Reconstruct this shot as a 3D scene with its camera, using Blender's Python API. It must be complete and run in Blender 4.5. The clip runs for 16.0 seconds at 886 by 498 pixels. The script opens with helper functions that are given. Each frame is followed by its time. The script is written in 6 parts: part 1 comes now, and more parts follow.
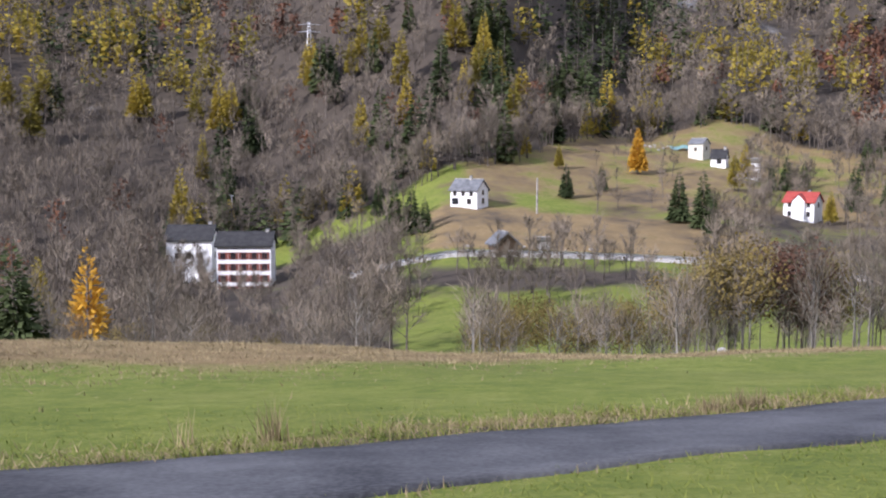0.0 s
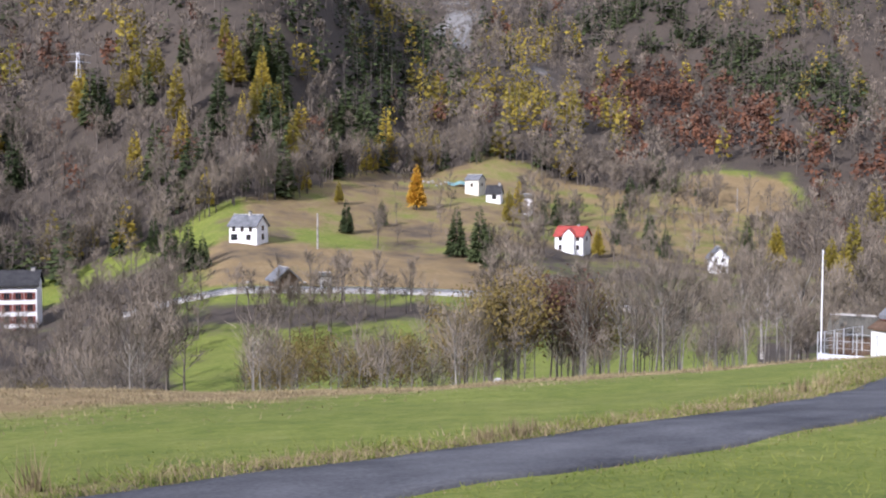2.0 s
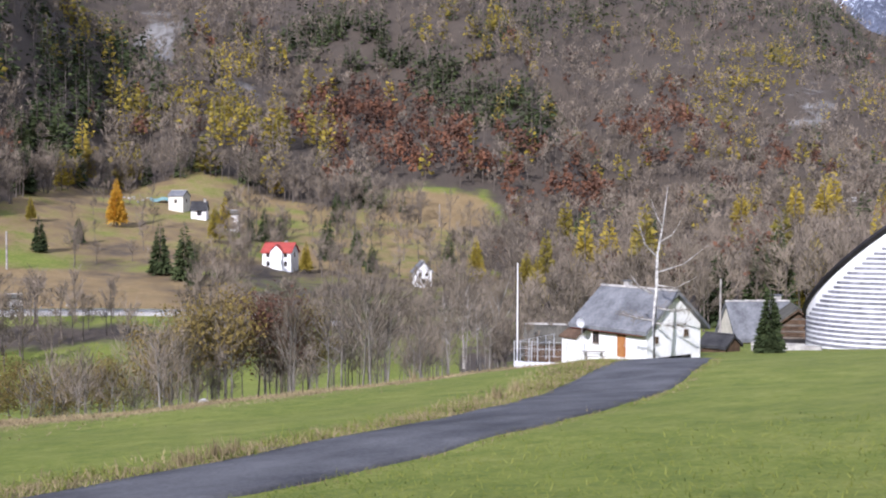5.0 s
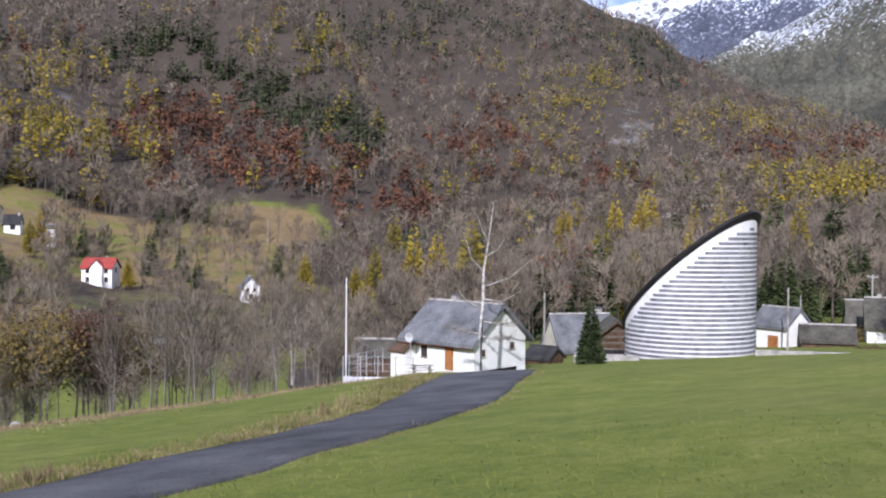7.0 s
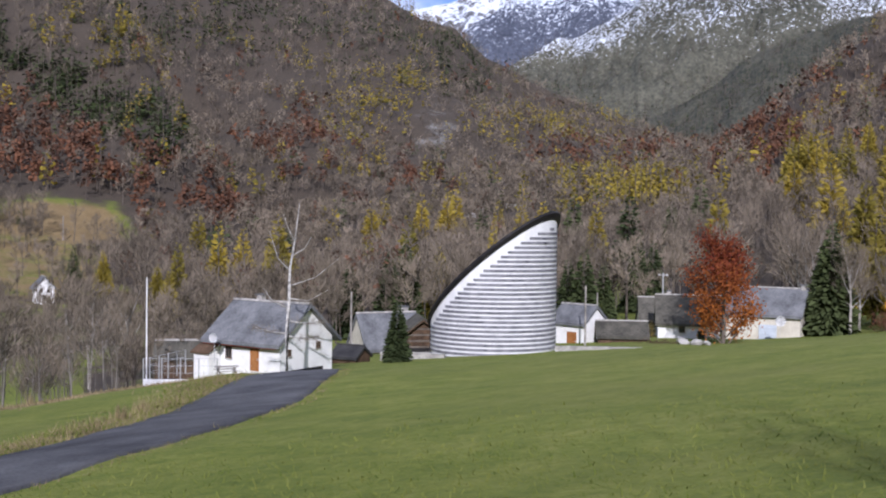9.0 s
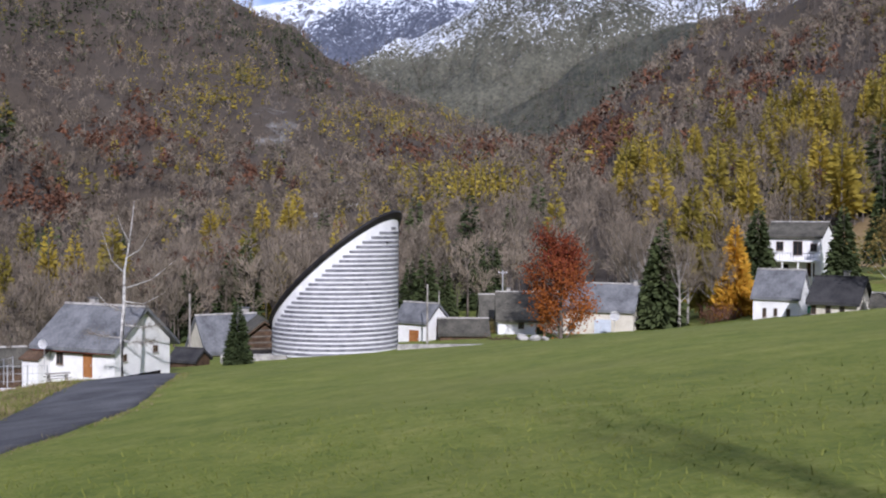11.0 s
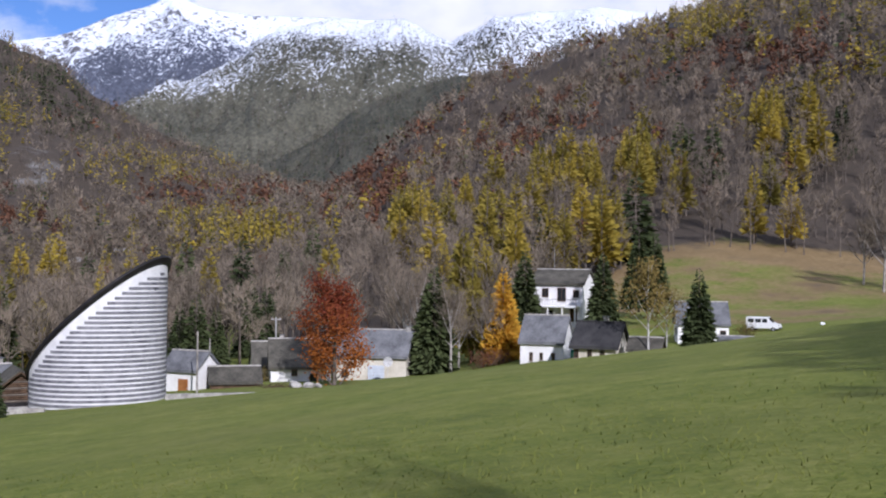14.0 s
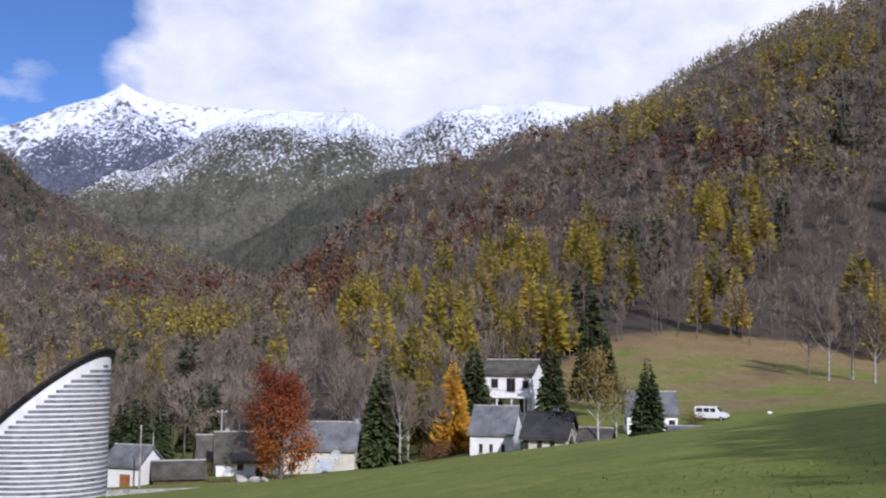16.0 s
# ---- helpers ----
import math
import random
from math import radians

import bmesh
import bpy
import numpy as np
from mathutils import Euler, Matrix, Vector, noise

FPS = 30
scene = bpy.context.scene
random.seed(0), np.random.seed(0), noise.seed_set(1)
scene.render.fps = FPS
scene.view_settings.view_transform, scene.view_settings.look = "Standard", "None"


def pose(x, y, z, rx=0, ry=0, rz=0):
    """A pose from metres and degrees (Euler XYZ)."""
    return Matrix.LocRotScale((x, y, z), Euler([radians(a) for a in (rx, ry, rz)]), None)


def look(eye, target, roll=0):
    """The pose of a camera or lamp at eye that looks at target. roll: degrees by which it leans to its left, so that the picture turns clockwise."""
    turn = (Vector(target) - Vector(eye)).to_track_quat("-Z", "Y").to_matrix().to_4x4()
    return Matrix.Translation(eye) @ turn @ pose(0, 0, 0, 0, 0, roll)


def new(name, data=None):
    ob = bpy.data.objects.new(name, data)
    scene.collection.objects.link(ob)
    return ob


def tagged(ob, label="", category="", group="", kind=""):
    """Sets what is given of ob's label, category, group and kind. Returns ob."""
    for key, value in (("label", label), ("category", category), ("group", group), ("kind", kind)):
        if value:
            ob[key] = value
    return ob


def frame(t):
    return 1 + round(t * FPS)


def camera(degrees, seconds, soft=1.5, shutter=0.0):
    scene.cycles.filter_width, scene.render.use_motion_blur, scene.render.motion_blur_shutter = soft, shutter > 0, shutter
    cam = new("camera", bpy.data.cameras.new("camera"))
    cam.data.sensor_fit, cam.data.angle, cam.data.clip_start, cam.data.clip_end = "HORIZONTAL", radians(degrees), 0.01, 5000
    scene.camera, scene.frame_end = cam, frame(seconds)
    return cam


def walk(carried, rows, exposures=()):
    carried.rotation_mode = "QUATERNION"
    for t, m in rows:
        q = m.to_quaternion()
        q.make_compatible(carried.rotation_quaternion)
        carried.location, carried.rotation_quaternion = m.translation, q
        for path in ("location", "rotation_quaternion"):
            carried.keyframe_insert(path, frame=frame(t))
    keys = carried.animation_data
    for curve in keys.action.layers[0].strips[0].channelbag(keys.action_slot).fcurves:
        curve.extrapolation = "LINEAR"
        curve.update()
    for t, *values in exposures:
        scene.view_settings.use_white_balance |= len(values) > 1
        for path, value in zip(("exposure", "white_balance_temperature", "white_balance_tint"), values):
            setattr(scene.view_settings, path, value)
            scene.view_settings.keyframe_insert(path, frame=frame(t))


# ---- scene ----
# seconds, yaw, pitch, roll of a hand-held turn on the spot; the lens swings round the body at arm's length
cam = camera(43.79, 16.0, soft=2.1)
EYE, ARM = 1.6, 0.45
ROWS = [
    (0.0, 0.37, -5.05, -0.00),
    (0.5, -2.51, -4.95, 0.24),
    (1.0, -4.78, -4.25, 0.41),
    (1.5, -7.90, -3.88, 0.60),
    (2.0, -10.98, -3.20, -0.16),
    (2.5, -14.12, -2.97, -0.18),
    (3.0, -16.76, -3.10, 0.35),
    (3.5, -19.14, -3.21, 0.30),
    (4.0, -21.73, -2.87, 0.05),
    (6.5, -32.36, -1.73, -0.29),
    (7.0, -34.92, -1.50, -0.39),
    (7.5, -37.11, -1.59, -0.51),
    (8.0, -39.45, -1.46, -0.42),
    (8.5, -42.16, -1.41, -0.58),
    (9.0, -44.89, -1.45, -0.71),
    (11.5, -55.50, -1.44, -0.68),
    (12.0, -58.16, -1.50, -1.15),
    (12.5, -60.13, -1.52, -0.99),
    (13.0, -62.43, -1.23, -0.84),
    (13.5, -64.32, -0.68, -0.65),
    (14.0, -64.75, 1.10, -0.64),
    (14.5, -65.22, 2.69, -0.72),
    (15.0, -65.61, 4.16, -0.55),
    (15.5, -66.97, 5.36, -0.41),
    (16.0, -67.38, 5.82, -0.38),
]
walk(cam, [(t, pose(-ARM * math.sin(radians(yaw)), ARM * math.cos(radians(yaw)), EYE, 90 + pitch, roll, yaw)) for t, yaw, pitch, roll in ROWS],
     exposures=[(0.0, 0.42, 5800, 20), (4.0, 0.50, 5800, 20), (7.0, 0.10, 5800, 20), (9.0, -0.14, 5800, 20), (12.5, -0.16, 5800, 20), (16.0, -0.3, 5800, 20)])

# ---- light ----
SUN_AZ, SUN_EL = 133.0, 28.0
world = bpy.data.worlds.new("sky")
scene.world = world
world.use_nodes = True


def node(tree, kind, at=(0, 0), **settings):
    n = tree.nodes.new(kind)
    n.location = at
    for key, value in settings.items():
        if key in n.inputs:
            n.inputs[key].default_value = value
    return n


def ramp(tree, source, stops):
    n = tree.nodes.new("ShaderNodeValToRGB")
    n.color_ramp.elements[0].position, n.color_ramp.elements[1].position = stops[0][0], stops[-1][0]
    n.color_ramp.elements[0].color, n.color_ramp.elements[1].color = (*stops[0][1], 1), (*stops[-1][1], 1)
    for place, colour in stops[1:-1]:
        n.color_ramp.elements.new(place).color = (*colour, 1)
    tree.links.new(source, n.inputs[0])
    return n.outputs[0]


def grey(v):
    return (v, v, v)


def maths(tree, op, a, b=None, clamp=False):
    n = tree.nodes.new("ShaderNodeMath")
    n.operation, n.use_clamp = op, clamp
    for i, v in enumerate((a, b)):
        if v is None:
            continue
        if isinstance(v, (int, float)):
            n.inputs[i].default_value = v
        else:
            tree.links.new(v, n.inputs[i])
    return n.outputs[0]


def mixed(tree, fac, a, b, blend="MIX"):
    n = tree.nodes.new("ShaderNodeMix")
    n.data_type, n.blend_type = "RGBA", blend
    for sock, v in ((n.inputs[0], fac), (n.inputs[6], a), (n.inputs[7], b)):
        if isinstance(v, (int, float)):
            sock.default_value = v
        elif isinstance(v, tuple):
            sock.default_value = (*v, 1)
        else:
            tree.links.new(v, sock)
    return n.outputs[2]


def noise_of(tree, vector, scale, detail=4.0, rough=0.55):
    n = tree.nodes.new("ShaderNodeTexNoise")
    n.inputs["Scale"].default_value, n.inputs["Detail"].default_value, n.inputs["Roughness"].default_value = scale, detail, rough
    if vector is not None:
        tree.links.new(vector, n.inputs["Vector"])
    return n.outputs["Fac"]


def build_sky():
    t = world.node_tree
    t.nodes.clear()
    out = t.nodes.new("ShaderNodeOutputWorld")
    sky = t.nodes.new("ShaderNodeTexSky")
    sky.sky_type, sky.sun_disc = "NISHITA", False
    sky.sun_elevation, sky.sun_rotation, sky.altitude = radians(SUN_EL), radians(-SUN_AZ), 1600
    sky.air_density, sky.dust_density, sky.ozone_density = 0.75, 0.1, 6.0
    clear = t.nodes.new("ShaderNodeBackground")
    clear.inputs["Strength"].default_value = 0.145
    t.links.new(sky.outputs[0], clear.inputs["Color"])
    # broken cloud, with clear air low over the head of the valley
    coord = t.nodes.new("ShaderNodeTexCoord").outputs["Generated"]
    far = t.nodes.new("ShaderNodeMapping")
    far.inputs["Scale"].default_value = (1, 1, 1.8)
    t.links.new(coord, far.inputs["Vector"])
    puffs = noise_of(t, far.outputs[0], 4.2, 9, 0.56)
    gap = t.nodes.new("ShaderNodeVectorMath")
    gap.operation = "DISTANCE"
    t.links.new(coord, gap.inputs[0])
    a, e = radians(47.5), radians(19.0)
    gap.inputs[1].default_value = (math.sin(a) * math.cos(e), math.cos(a) * math.cos(e), math.sin(e))
    open_air = maths(t, "MULTIPLY", maths(t, "SUBTRACT", 0.15, gap.outputs["Value"]), 3.2)
    open_air = maths(t, "MAXIMUM", open_air, -0.03)
    # a bank of cloud piled up against the mountains
    bank = t.nodes.new("ShaderNodeVectorMath")
    bank.operation = "DISTANCE"
    t.links.new(coord, bank.inputs[0])
    a, e = radians(68.0), radians(20.0)
    bank.inputs[1].default_value = (math.sin(a) * math.cos(e), math.cos(a) * math.cos(e), math.sin(e))
    piled = maths(t, "MAXIMUM", maths(t, "MULTIPLY", maths(t, "SUBTRACT", 0.55, bank.outputs["Value"]), 0.7), 0.0)
    cover = maths(t, "ADD", maths(t, "SUBTRACT", puffs, open_air), piled)
    mask = ramp(t, cover, [(0.46, grey(0)), (0.60, grey(1))])
    cloud = t.nodes.new("ShaderNodeBackground")
    body = noise_of(t, far.outputs[0], 7.0, 6, 0.6)
    t.links.new(ramp(t, body, [(0.3, (0.62, 0.68, 0.78)), (0.62, (1.0, 1.0, 1.0))]), cloud.inputs["Color"])
    cloud.inputs["Strength"].default_value = 1.2
    mix = t.nodes.new("ShaderNodeMixShader")
    t.links.new(mask, mix.inputs[0])
    t.links.new(clear.outputs[0], mix.inputs[1])
    t.links.new(cloud.outputs[0], mix.inputs[2])
    t.links.new(mix.outputs[0], out.inputs[0])


build_sky()
sun = new("sun", bpy.data.lights.new("sun", "SUN"))
sun.data.energy, sun.data.angle, sun.data.color = 5.0, radians(0.55), (1.0, 0.955, 0.89)
to_sun = Vector((-math.sin(radians(SUN_AZ)) * math.cos(radians(SUN_EL)), math.cos(radians(SUN_AZ)) * math.cos(radians(SUN_EL)), math.sin(radians(SUN_EL))))
sun.matrix_world = look(to_sun * 50, (0, 0, 0))


# ---- materials ----
def material(name, rough=0.85):
    m = bpy.data.materials.new(name)
    m.use_nodes = True
    t = m.node_tree
    bsdf = t.nodes["Principled BSDF"]
    bsdf.inputs["Roughness"].default_value = rough
    bsdf.inputs["Specular IOR Level"].default_value = 0.25
    return m, t, bsdf


def place_of(tree):
    return tree.nodes.new("ShaderNodeNewGeometry").outputs["Position"]


def bump(tree, bsdf, height, strength=0.4, distance=0.02):
    n = tree.nodes.new("ShaderNodeBump")
    n.inputs["Strength"].default_value, n.inputs["Distance"].default_value = strength, distance
    tree.links.new(height, n.inputs["Height"])
    tree.links.new(n.outputs[0], bsdf.inputs["Normal"])


def surface(name, low, high, scale=3.0, fine=40.0, rough=0.85, relief=0.3, metal=0.0, depth=0.02):
    """Two tones mixed by coarse stains and fine grain, with a little relief and a shift from object to object."""
    m, t, bsdf = material(name, rough)
    where = place_of(t)
    coarse, grain = noise_of(t, where, scale, 5), noise_of(t, where, fine, 4)
    both = maths(t, "ADD", maths(t, "MULTIPLY", coarse, 0.6), maths(t, "MULTIPLY", grain, 0.4))
    colour = ramp(t, both, [(0.36, low), (0.64, high)])
    chance = t.nodes.new("ShaderNodeObjectInfo").outputs["Random"]
    colour = mixed(t, 1.0, colour, ramp(t, chance, [(0.0, grey(0.9)), (1.0, grey(1.0))]), "MULTIPLY")
    t.links.new(colour, bsdf.inputs["Base Color"])
    bsdf.inputs["Metallic"].default_value = metal
    if relief:
        bump(t, bsdf, both, relief, depth)
    return m


def foliage(name, low, high, seethrough=0.25):
    """Leaves or twigs: tone by the tree's own tint and by leaf."""
    m, t, bsdf = material(name, 0.75)
    tint = t.nodes.new("ShaderNodeAttribute")
    tint.attribute_name = "tint"
    leaf = t.nodes.new("ShaderNodeNewGeometry").outputs["Random Per Island"]
    f = maths(t, "ADD", maths(t, "MULTIPLY", tint.outputs["Fac"], 0.72), maths(t, "MULTIPLY", leaf, 0.28))
    colour = ramp(t, f, [(0.1, low), (0.9, high)])
    t.links.new(colour, bsdf.inputs["Base Color"])
    bsdf.inputs["Specular IOR Level"].default_value = 0.1
    if seethrough:
        thin = t.nodes.new("ShaderNodeBsdfTranslucent")
        t.links.new(colour, thin.inputs["Color"])
        mix = t.nodes.new("ShaderNodeMixShader")
        mix.inputs[0].default_value = seethrough
        t.links.new(bsdf.outputs[0], mix.inputs[1])
        t.links.new(thin.outputs[0], mix.inputs[2])
        t.links.new(mix.outputs[0], t.nodes["Material Output"].inputs[0])
    return m


def ground_material():
    m, t, bsdf = material("ground", 0.95)
    where = place_of(t)

    def zone(name):
        n = t.nodes.new("ShaderNodeAttribute")
        n.attribute_name = name
        return n.outputs["Fac"]
    broad, mid, fine = noise_of(t, where, 0.11, 5), noise_of(t, where, 0.9, 5), noise_of(t, where, 9.0, 6, 0.7)
    tufts = noise_of(t, where, 3.4, 4, 0.7)
    tone = maths(t, "ADD", maths(t, "ADD", maths(t, "MULTIPLY", mid, 0.24), maths(t, "MULTIPLY", tufts, 0.24)), maths(t, "ADD", maths(t, "MULTIPLY", fine, 0.32), maths(t, "MULTIPLY", noise_of(t, where, 0.16, 6, 0.6), 0.20)))
    grass = ramp(t, tone, [(0.36, (0.056, 0.088, 0.010)), (0.5, (0.144, 0.174, 0.026)), (0.64, (0.26, 0.26, 0.066))])
    grass = mixed(t, ramp(t, broad, [(0.45, grey(0)), (0.7, grey(0.4))]), grass, (0.15, 0.155, 0.04))
    dry = ramp(t, tone, [(0.3, (0.11, 0.070, 0.032)), (0.5, (0.215, 0.150, 0.070)), (0.7, (0.37, 0.285, 0.15))])
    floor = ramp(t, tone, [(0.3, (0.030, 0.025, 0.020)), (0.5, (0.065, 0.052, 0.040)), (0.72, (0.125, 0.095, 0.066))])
    rock = ramp(t, tone, [(0.3, (0.10, 0.10, 0.10)), (0.5, (0.20, 0.195, 0.185)), (0.7, (0.34, 0.33, 0.31))])
    rough = maths(t, "ADD", maths(t, "SUBTRACT", tone, 0.5), maths(t, "MULTIPLY", maths(t, "SUBTRACT", noise_of(t, where, 0.05, 5, 0.65), 0.5), 1.1))

    def edge(name):
        return ramp(t, maths(t, "ADD", zone(name), maths(t, "MULTIPLY", rough, 1.3)), [(0.35, grey(0)), (0.65, grey(1))])
    colour = mixed(t, edge("dry"), grass, dry)
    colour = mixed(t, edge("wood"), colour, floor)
    colour = mixed(t, edge("rock"), colour, rock)
    t.links.new(colour, bsdf.inputs["Base Color"])
    bump(t, bsdf, tone, 0.8, 0.10)
    return m


GROUND = ground_material()
SPRUCE = foliage("spruce_needles", (0.022, 0.034, 0.014), (0.085, 0.105, 0.042), 0.1)
LARCH = foliage("larch_needles", (0.17, 0.152, 0.034), (0.44, 0.335, 0.055), 0.3)
GOLD = foliage("gold_needles", (0.45, 0.26, 0.03), (0.75, 0.44, 0.06), 0.3)
TWIGS = foliage("bare_twigs", (0.074, 0.062, 0.047), (0.26, 0.213, 0.162), 0.0)
RUSSET = foliage("russet_leaves", (0.080, 0.052, 0.040), (0.20, 0.092, 0.052), 0.2)
ALDER = foliage("olive_leaves", (0.10, 0.085, 0.032), (0.27, 0.20, 0.065), 0.3)
RED = foliage("red_leaves", (0.17, 0.040, 0.022), (0.50, 0.185, 0.03), 0.25)
BIRCH_BARK = surface("birch_bark", (0.16, 0.15, 0.14), (0.70, 0.68, 0.65), 2.6, 7)
BARK = surface("bark", (0.07, 0.055, 0.045), (0.20, 0.17, 0.14), 1.5, 14)
GREY_BARK = surface("grey_bark", (0.085, 0.075, 0.065), (0.33, 0.30, 0.265), 0.35, 9)
PALE_BARK = surface("pale_bark", (0.17, 0.155, 0.14), (0.44, 0.41, 0.37), 1.2, 9)
GRASS = foliage("grass_blades", (0.085, 0.118, 0.018), (0.235, 0.245, 0.06), 0.3)
STRAW = foliage("straw", (0.10, 0.078, 0.042), (0.40, 0.32, 0.175), 0.25)
ASPHALT = surface("asphalt", (0.040, 0.041, 0.047), (0.145, 0.145, 0.152), 0.55, 14, 0.85, 0.35, depth=0.008)
WHITE = surface("white_render", (0.74, 0.73, 0.72), (0.90, 0.90, 0.89), 0.8, 9, 0.9, 0.2)
CREAM = surface("cream_render", (0.50, 0.46, 0.38), (0.70, 0.66, 0.57), 0.8, 9, 0.9, 0.2)
RUBBLE = surface("rubble_stone", (0.22, 0.21, 0.20), (0.52, 0.50, 0.46), 1.6, 6, 0.95, 0.8, depth=0.06)
SLATE = surface("slate", (0.085, 0.088, 0.095), (0.21, 0.215, 0.225), 0.7, 5, 0.8, 0.6, depth=0.05)
MOSSY = surface("mossy_stone_roof", (0.042, 0.040, 0.034), (0.135, 0.126, 0.102), 0.7, 5, 0.9, 0.6, depth=0.05)
DARK_ROOF = surface("dark_roof", (0.022, 0.022, 0.024), (0.06, 0.058, 0.058), 0.7, 6, 0.8, 0.4)
RED_ROOF = surface("red_tile", (0.25, 0.04, 0.035), (0.43, 0.085, 0.065), 1.0, 7, 0.75, 0.3)
WOOD_DARK = surface("old_timber", (0.045, 0.028, 0.018), (0.15, 0.095, 0.06), 1.2, 12, 0.85, 0.5)
WOOD_RED = surface("red_brown_wood", (0.13, 0.035, 0.025), (0.24, 0.075, 0.05), 1.2, 12, 0.7, 0.3)
WOOD_WARM = surface("varnished_wood", (0.26, 0.10, 0.03), (0.42, 0.19, 0.07), 1.2, 12, 0.6, 0.2)
METAL = surface("galvanised_steel", (0.42, 0.43, 0.45), (0.62, 0.63, 0.65), 2, 20, 0.45, 0.1, 0.7)
DARK_METAL = surface("black_steel", (0.012, 0.011, 0.012), (0.035, 0.032, 0.034), 1, 12, 0.5, 0.1, 0.3)
MARBLE = surface("white_marble", (0.66, 0.66, 0.68), (0.86, 0.86, 0.87), 0.8, 10, 0.6, 0.2)
GNEISS = surface("grey_gneiss", (0.10, 0.10, 0.118), (0.29, 0.29, 0.315), 0.9, 3, 0.75, 0.5)
PLASTIC = surface("white_enamel", (0.75, 0.75, 0.76), (0.85, 0.85, 0.86), 2, 20, 0.35, 0.0)
CAR_PAINT = surface("white_car_paint", (0.76, 0.77, 0.79), (0.84, 0.85, 0.86), 2, 20, 0.25, 0.0)
RUBBER = surface("black_rubber", (0.015, 0.015, 0.016), (0.03, 0.03, 0.03), 2, 20, 0.8, 0.1)
BLUE = surface("pale_blue_panel", (0.48, 0.53, 0.60), (0.60, 0.65, 0.72), 2, 20, 0.6, 0.1)
GREEN_NET = surface("green_netting", (0.02, 0.13, 0.08), (0.05, 0.20, 0.12), 2, 20, 0.8, 0.2)
TURQUOISE = surface("turquoise_sheet", (0.14, 0.27, 0.26), (0.22, 0.36, 0.34), 2, 20, 0.6, 0.2)


def glass_material():
    m, t, bsdf = material("window_glass", 0.06)
    bsdf.inputs["Base Color"].default_value = (0.02, 0.024, 0.028, 1)
    bsdf.inputs["Specular IOR Level"].default_value = 0.6
    return m


GLASS = glass_material()


# ---- shape helpers ----
def mesh_of(name, verts, faces, mats, face_mat=None, tint=None, smooth=False):
    """A mesh object from arrays; faces is one array of triangles or of quads."""
    me = bpy.data.meshes.new(name)
    verts, faces = np.asarray(verts, np.float32), np.asarray(faces, np.int32)
    n, k = faces.shape
    me.vertices.add(len(verts))
    me.vertices.foreach_set("co", verts.ravel())
    me.loops.add(n * k)
    me.loops.foreach_set("vertex_index", faces.ravel())
    me.polygons.add(n)
    me.polygons.foreach_set("loop_start", np.arange(n, dtype=np.int32) * k)
    for m in mats:
        me.materials.append(m)
    if face_mat is not None:
        me.polygons.foreach_set("material_index", np.asarray(face_mat, np.int32))
    if smooth:
        me.polygons.foreach_set("use_smooth", np.ones(n, bool))
    if tint is not None:
        me.attributes.new("tint", "FLOAT", "POINT").data.foreach_set("value", np.asarray(tint, np.float32))
    me.update(calc_edges=True)
    me.validate()
    return me


def part(name, bm, mat, parent=None, label="", smooth=False):
    """Links a bmesh as one mesh object under a thing or a part."""
    me = bpy.data.meshes.new(name)
    bmesh.ops.recalc_face_normals(bm, faces=bm.faces)
    bm.to_mesh(me)
    bm.free()
    for m in (mat if isinstance(mat, (list, tuple)) else [mat]):
        me.materials.append(m)
    if smooth:
        me.polygons.foreach_set("use_smooth", np.ones(len(me.polygons), bool))
    ob = new(name, me)
    if parent is not None:
        ob.parent = parent
    return tagged(ob, label)


def box(bm, x0, x1, y0, y1, z0, z1, bevel=0.0):
    m = Matrix.Translation(((x0 + x1) / 2, (y0 + y1) / 2, (z0 + z1) / 2)) @ Matrix.Diagonal((x1 - x0, y1 - y0, z1 - z0, 1))
    made = bmesh.ops.create_cube(bm, size=1, matrix=m)["verts"]
    if bevel:
        edges = list({e for v in made for e in v.link_edges})
        bmesh.ops.bevel(bm, geom=edges, offset=bevel, segments=1, affect="EDGES")
    return bm


def boxes(*list_of, bevel=0.0):
    bm = bmesh.new()
    for b in list_of:
        box(bm, *b, bevel=bevel)
    return bm


def prism(outline, y0, y1, axis="y"):
    """A solid from an outline in x and z, drawn out from y0 to y1 (axis y), or in y and z along x (axis x)."""
    bm = bmesh.new()
    turn = (lambda a, b, d: (a, d, b)) if axis == "y" else (lambda a, b, d: (d, a, b))
    near = [bm.verts.new(turn(a, b, y0)) for a, b in outline]
    far = [bm.verts.new(turn(a, b, y1)) for a, b in outline]
    bm.faces.new(near)
    bm.faces.new(far[::-1])
    for i in range(len(outline)):
        j = (i + 1) % len(outline)
        bm.faces.new((near[i], near[j], far[j], far[i]))
    return bm


def tube(bm, points, radii, sides=8):
    """A tapered round bar through the points."""
    rings = []
    for i, p in enumerate(points):
        p = Vector(p)
        way = (Vector(points[min(i + 1, len(points) - 1)]) - Vector(points[max(i - 1, 0)])).normalized()
        turn = way.to_track_quat("Z", "Y")
        rings.append([bm.verts.new(p + turn @ Vector((math.cos(a) * radii[i], math.sin(a) * radii[i], 0))) for a in (2 * math.pi * k / sides for k in range(sides))])
    for a, b in zip(rings, rings[1:]):
        for k in range(sides):
            bm.faces.new((a[k], a[(k + 1) % sides], b[(k + 1) % sides], b[k]))
    bm.faces.new(rings[0][::-1])
    bm.faces.new(rings[-1])
    return bm


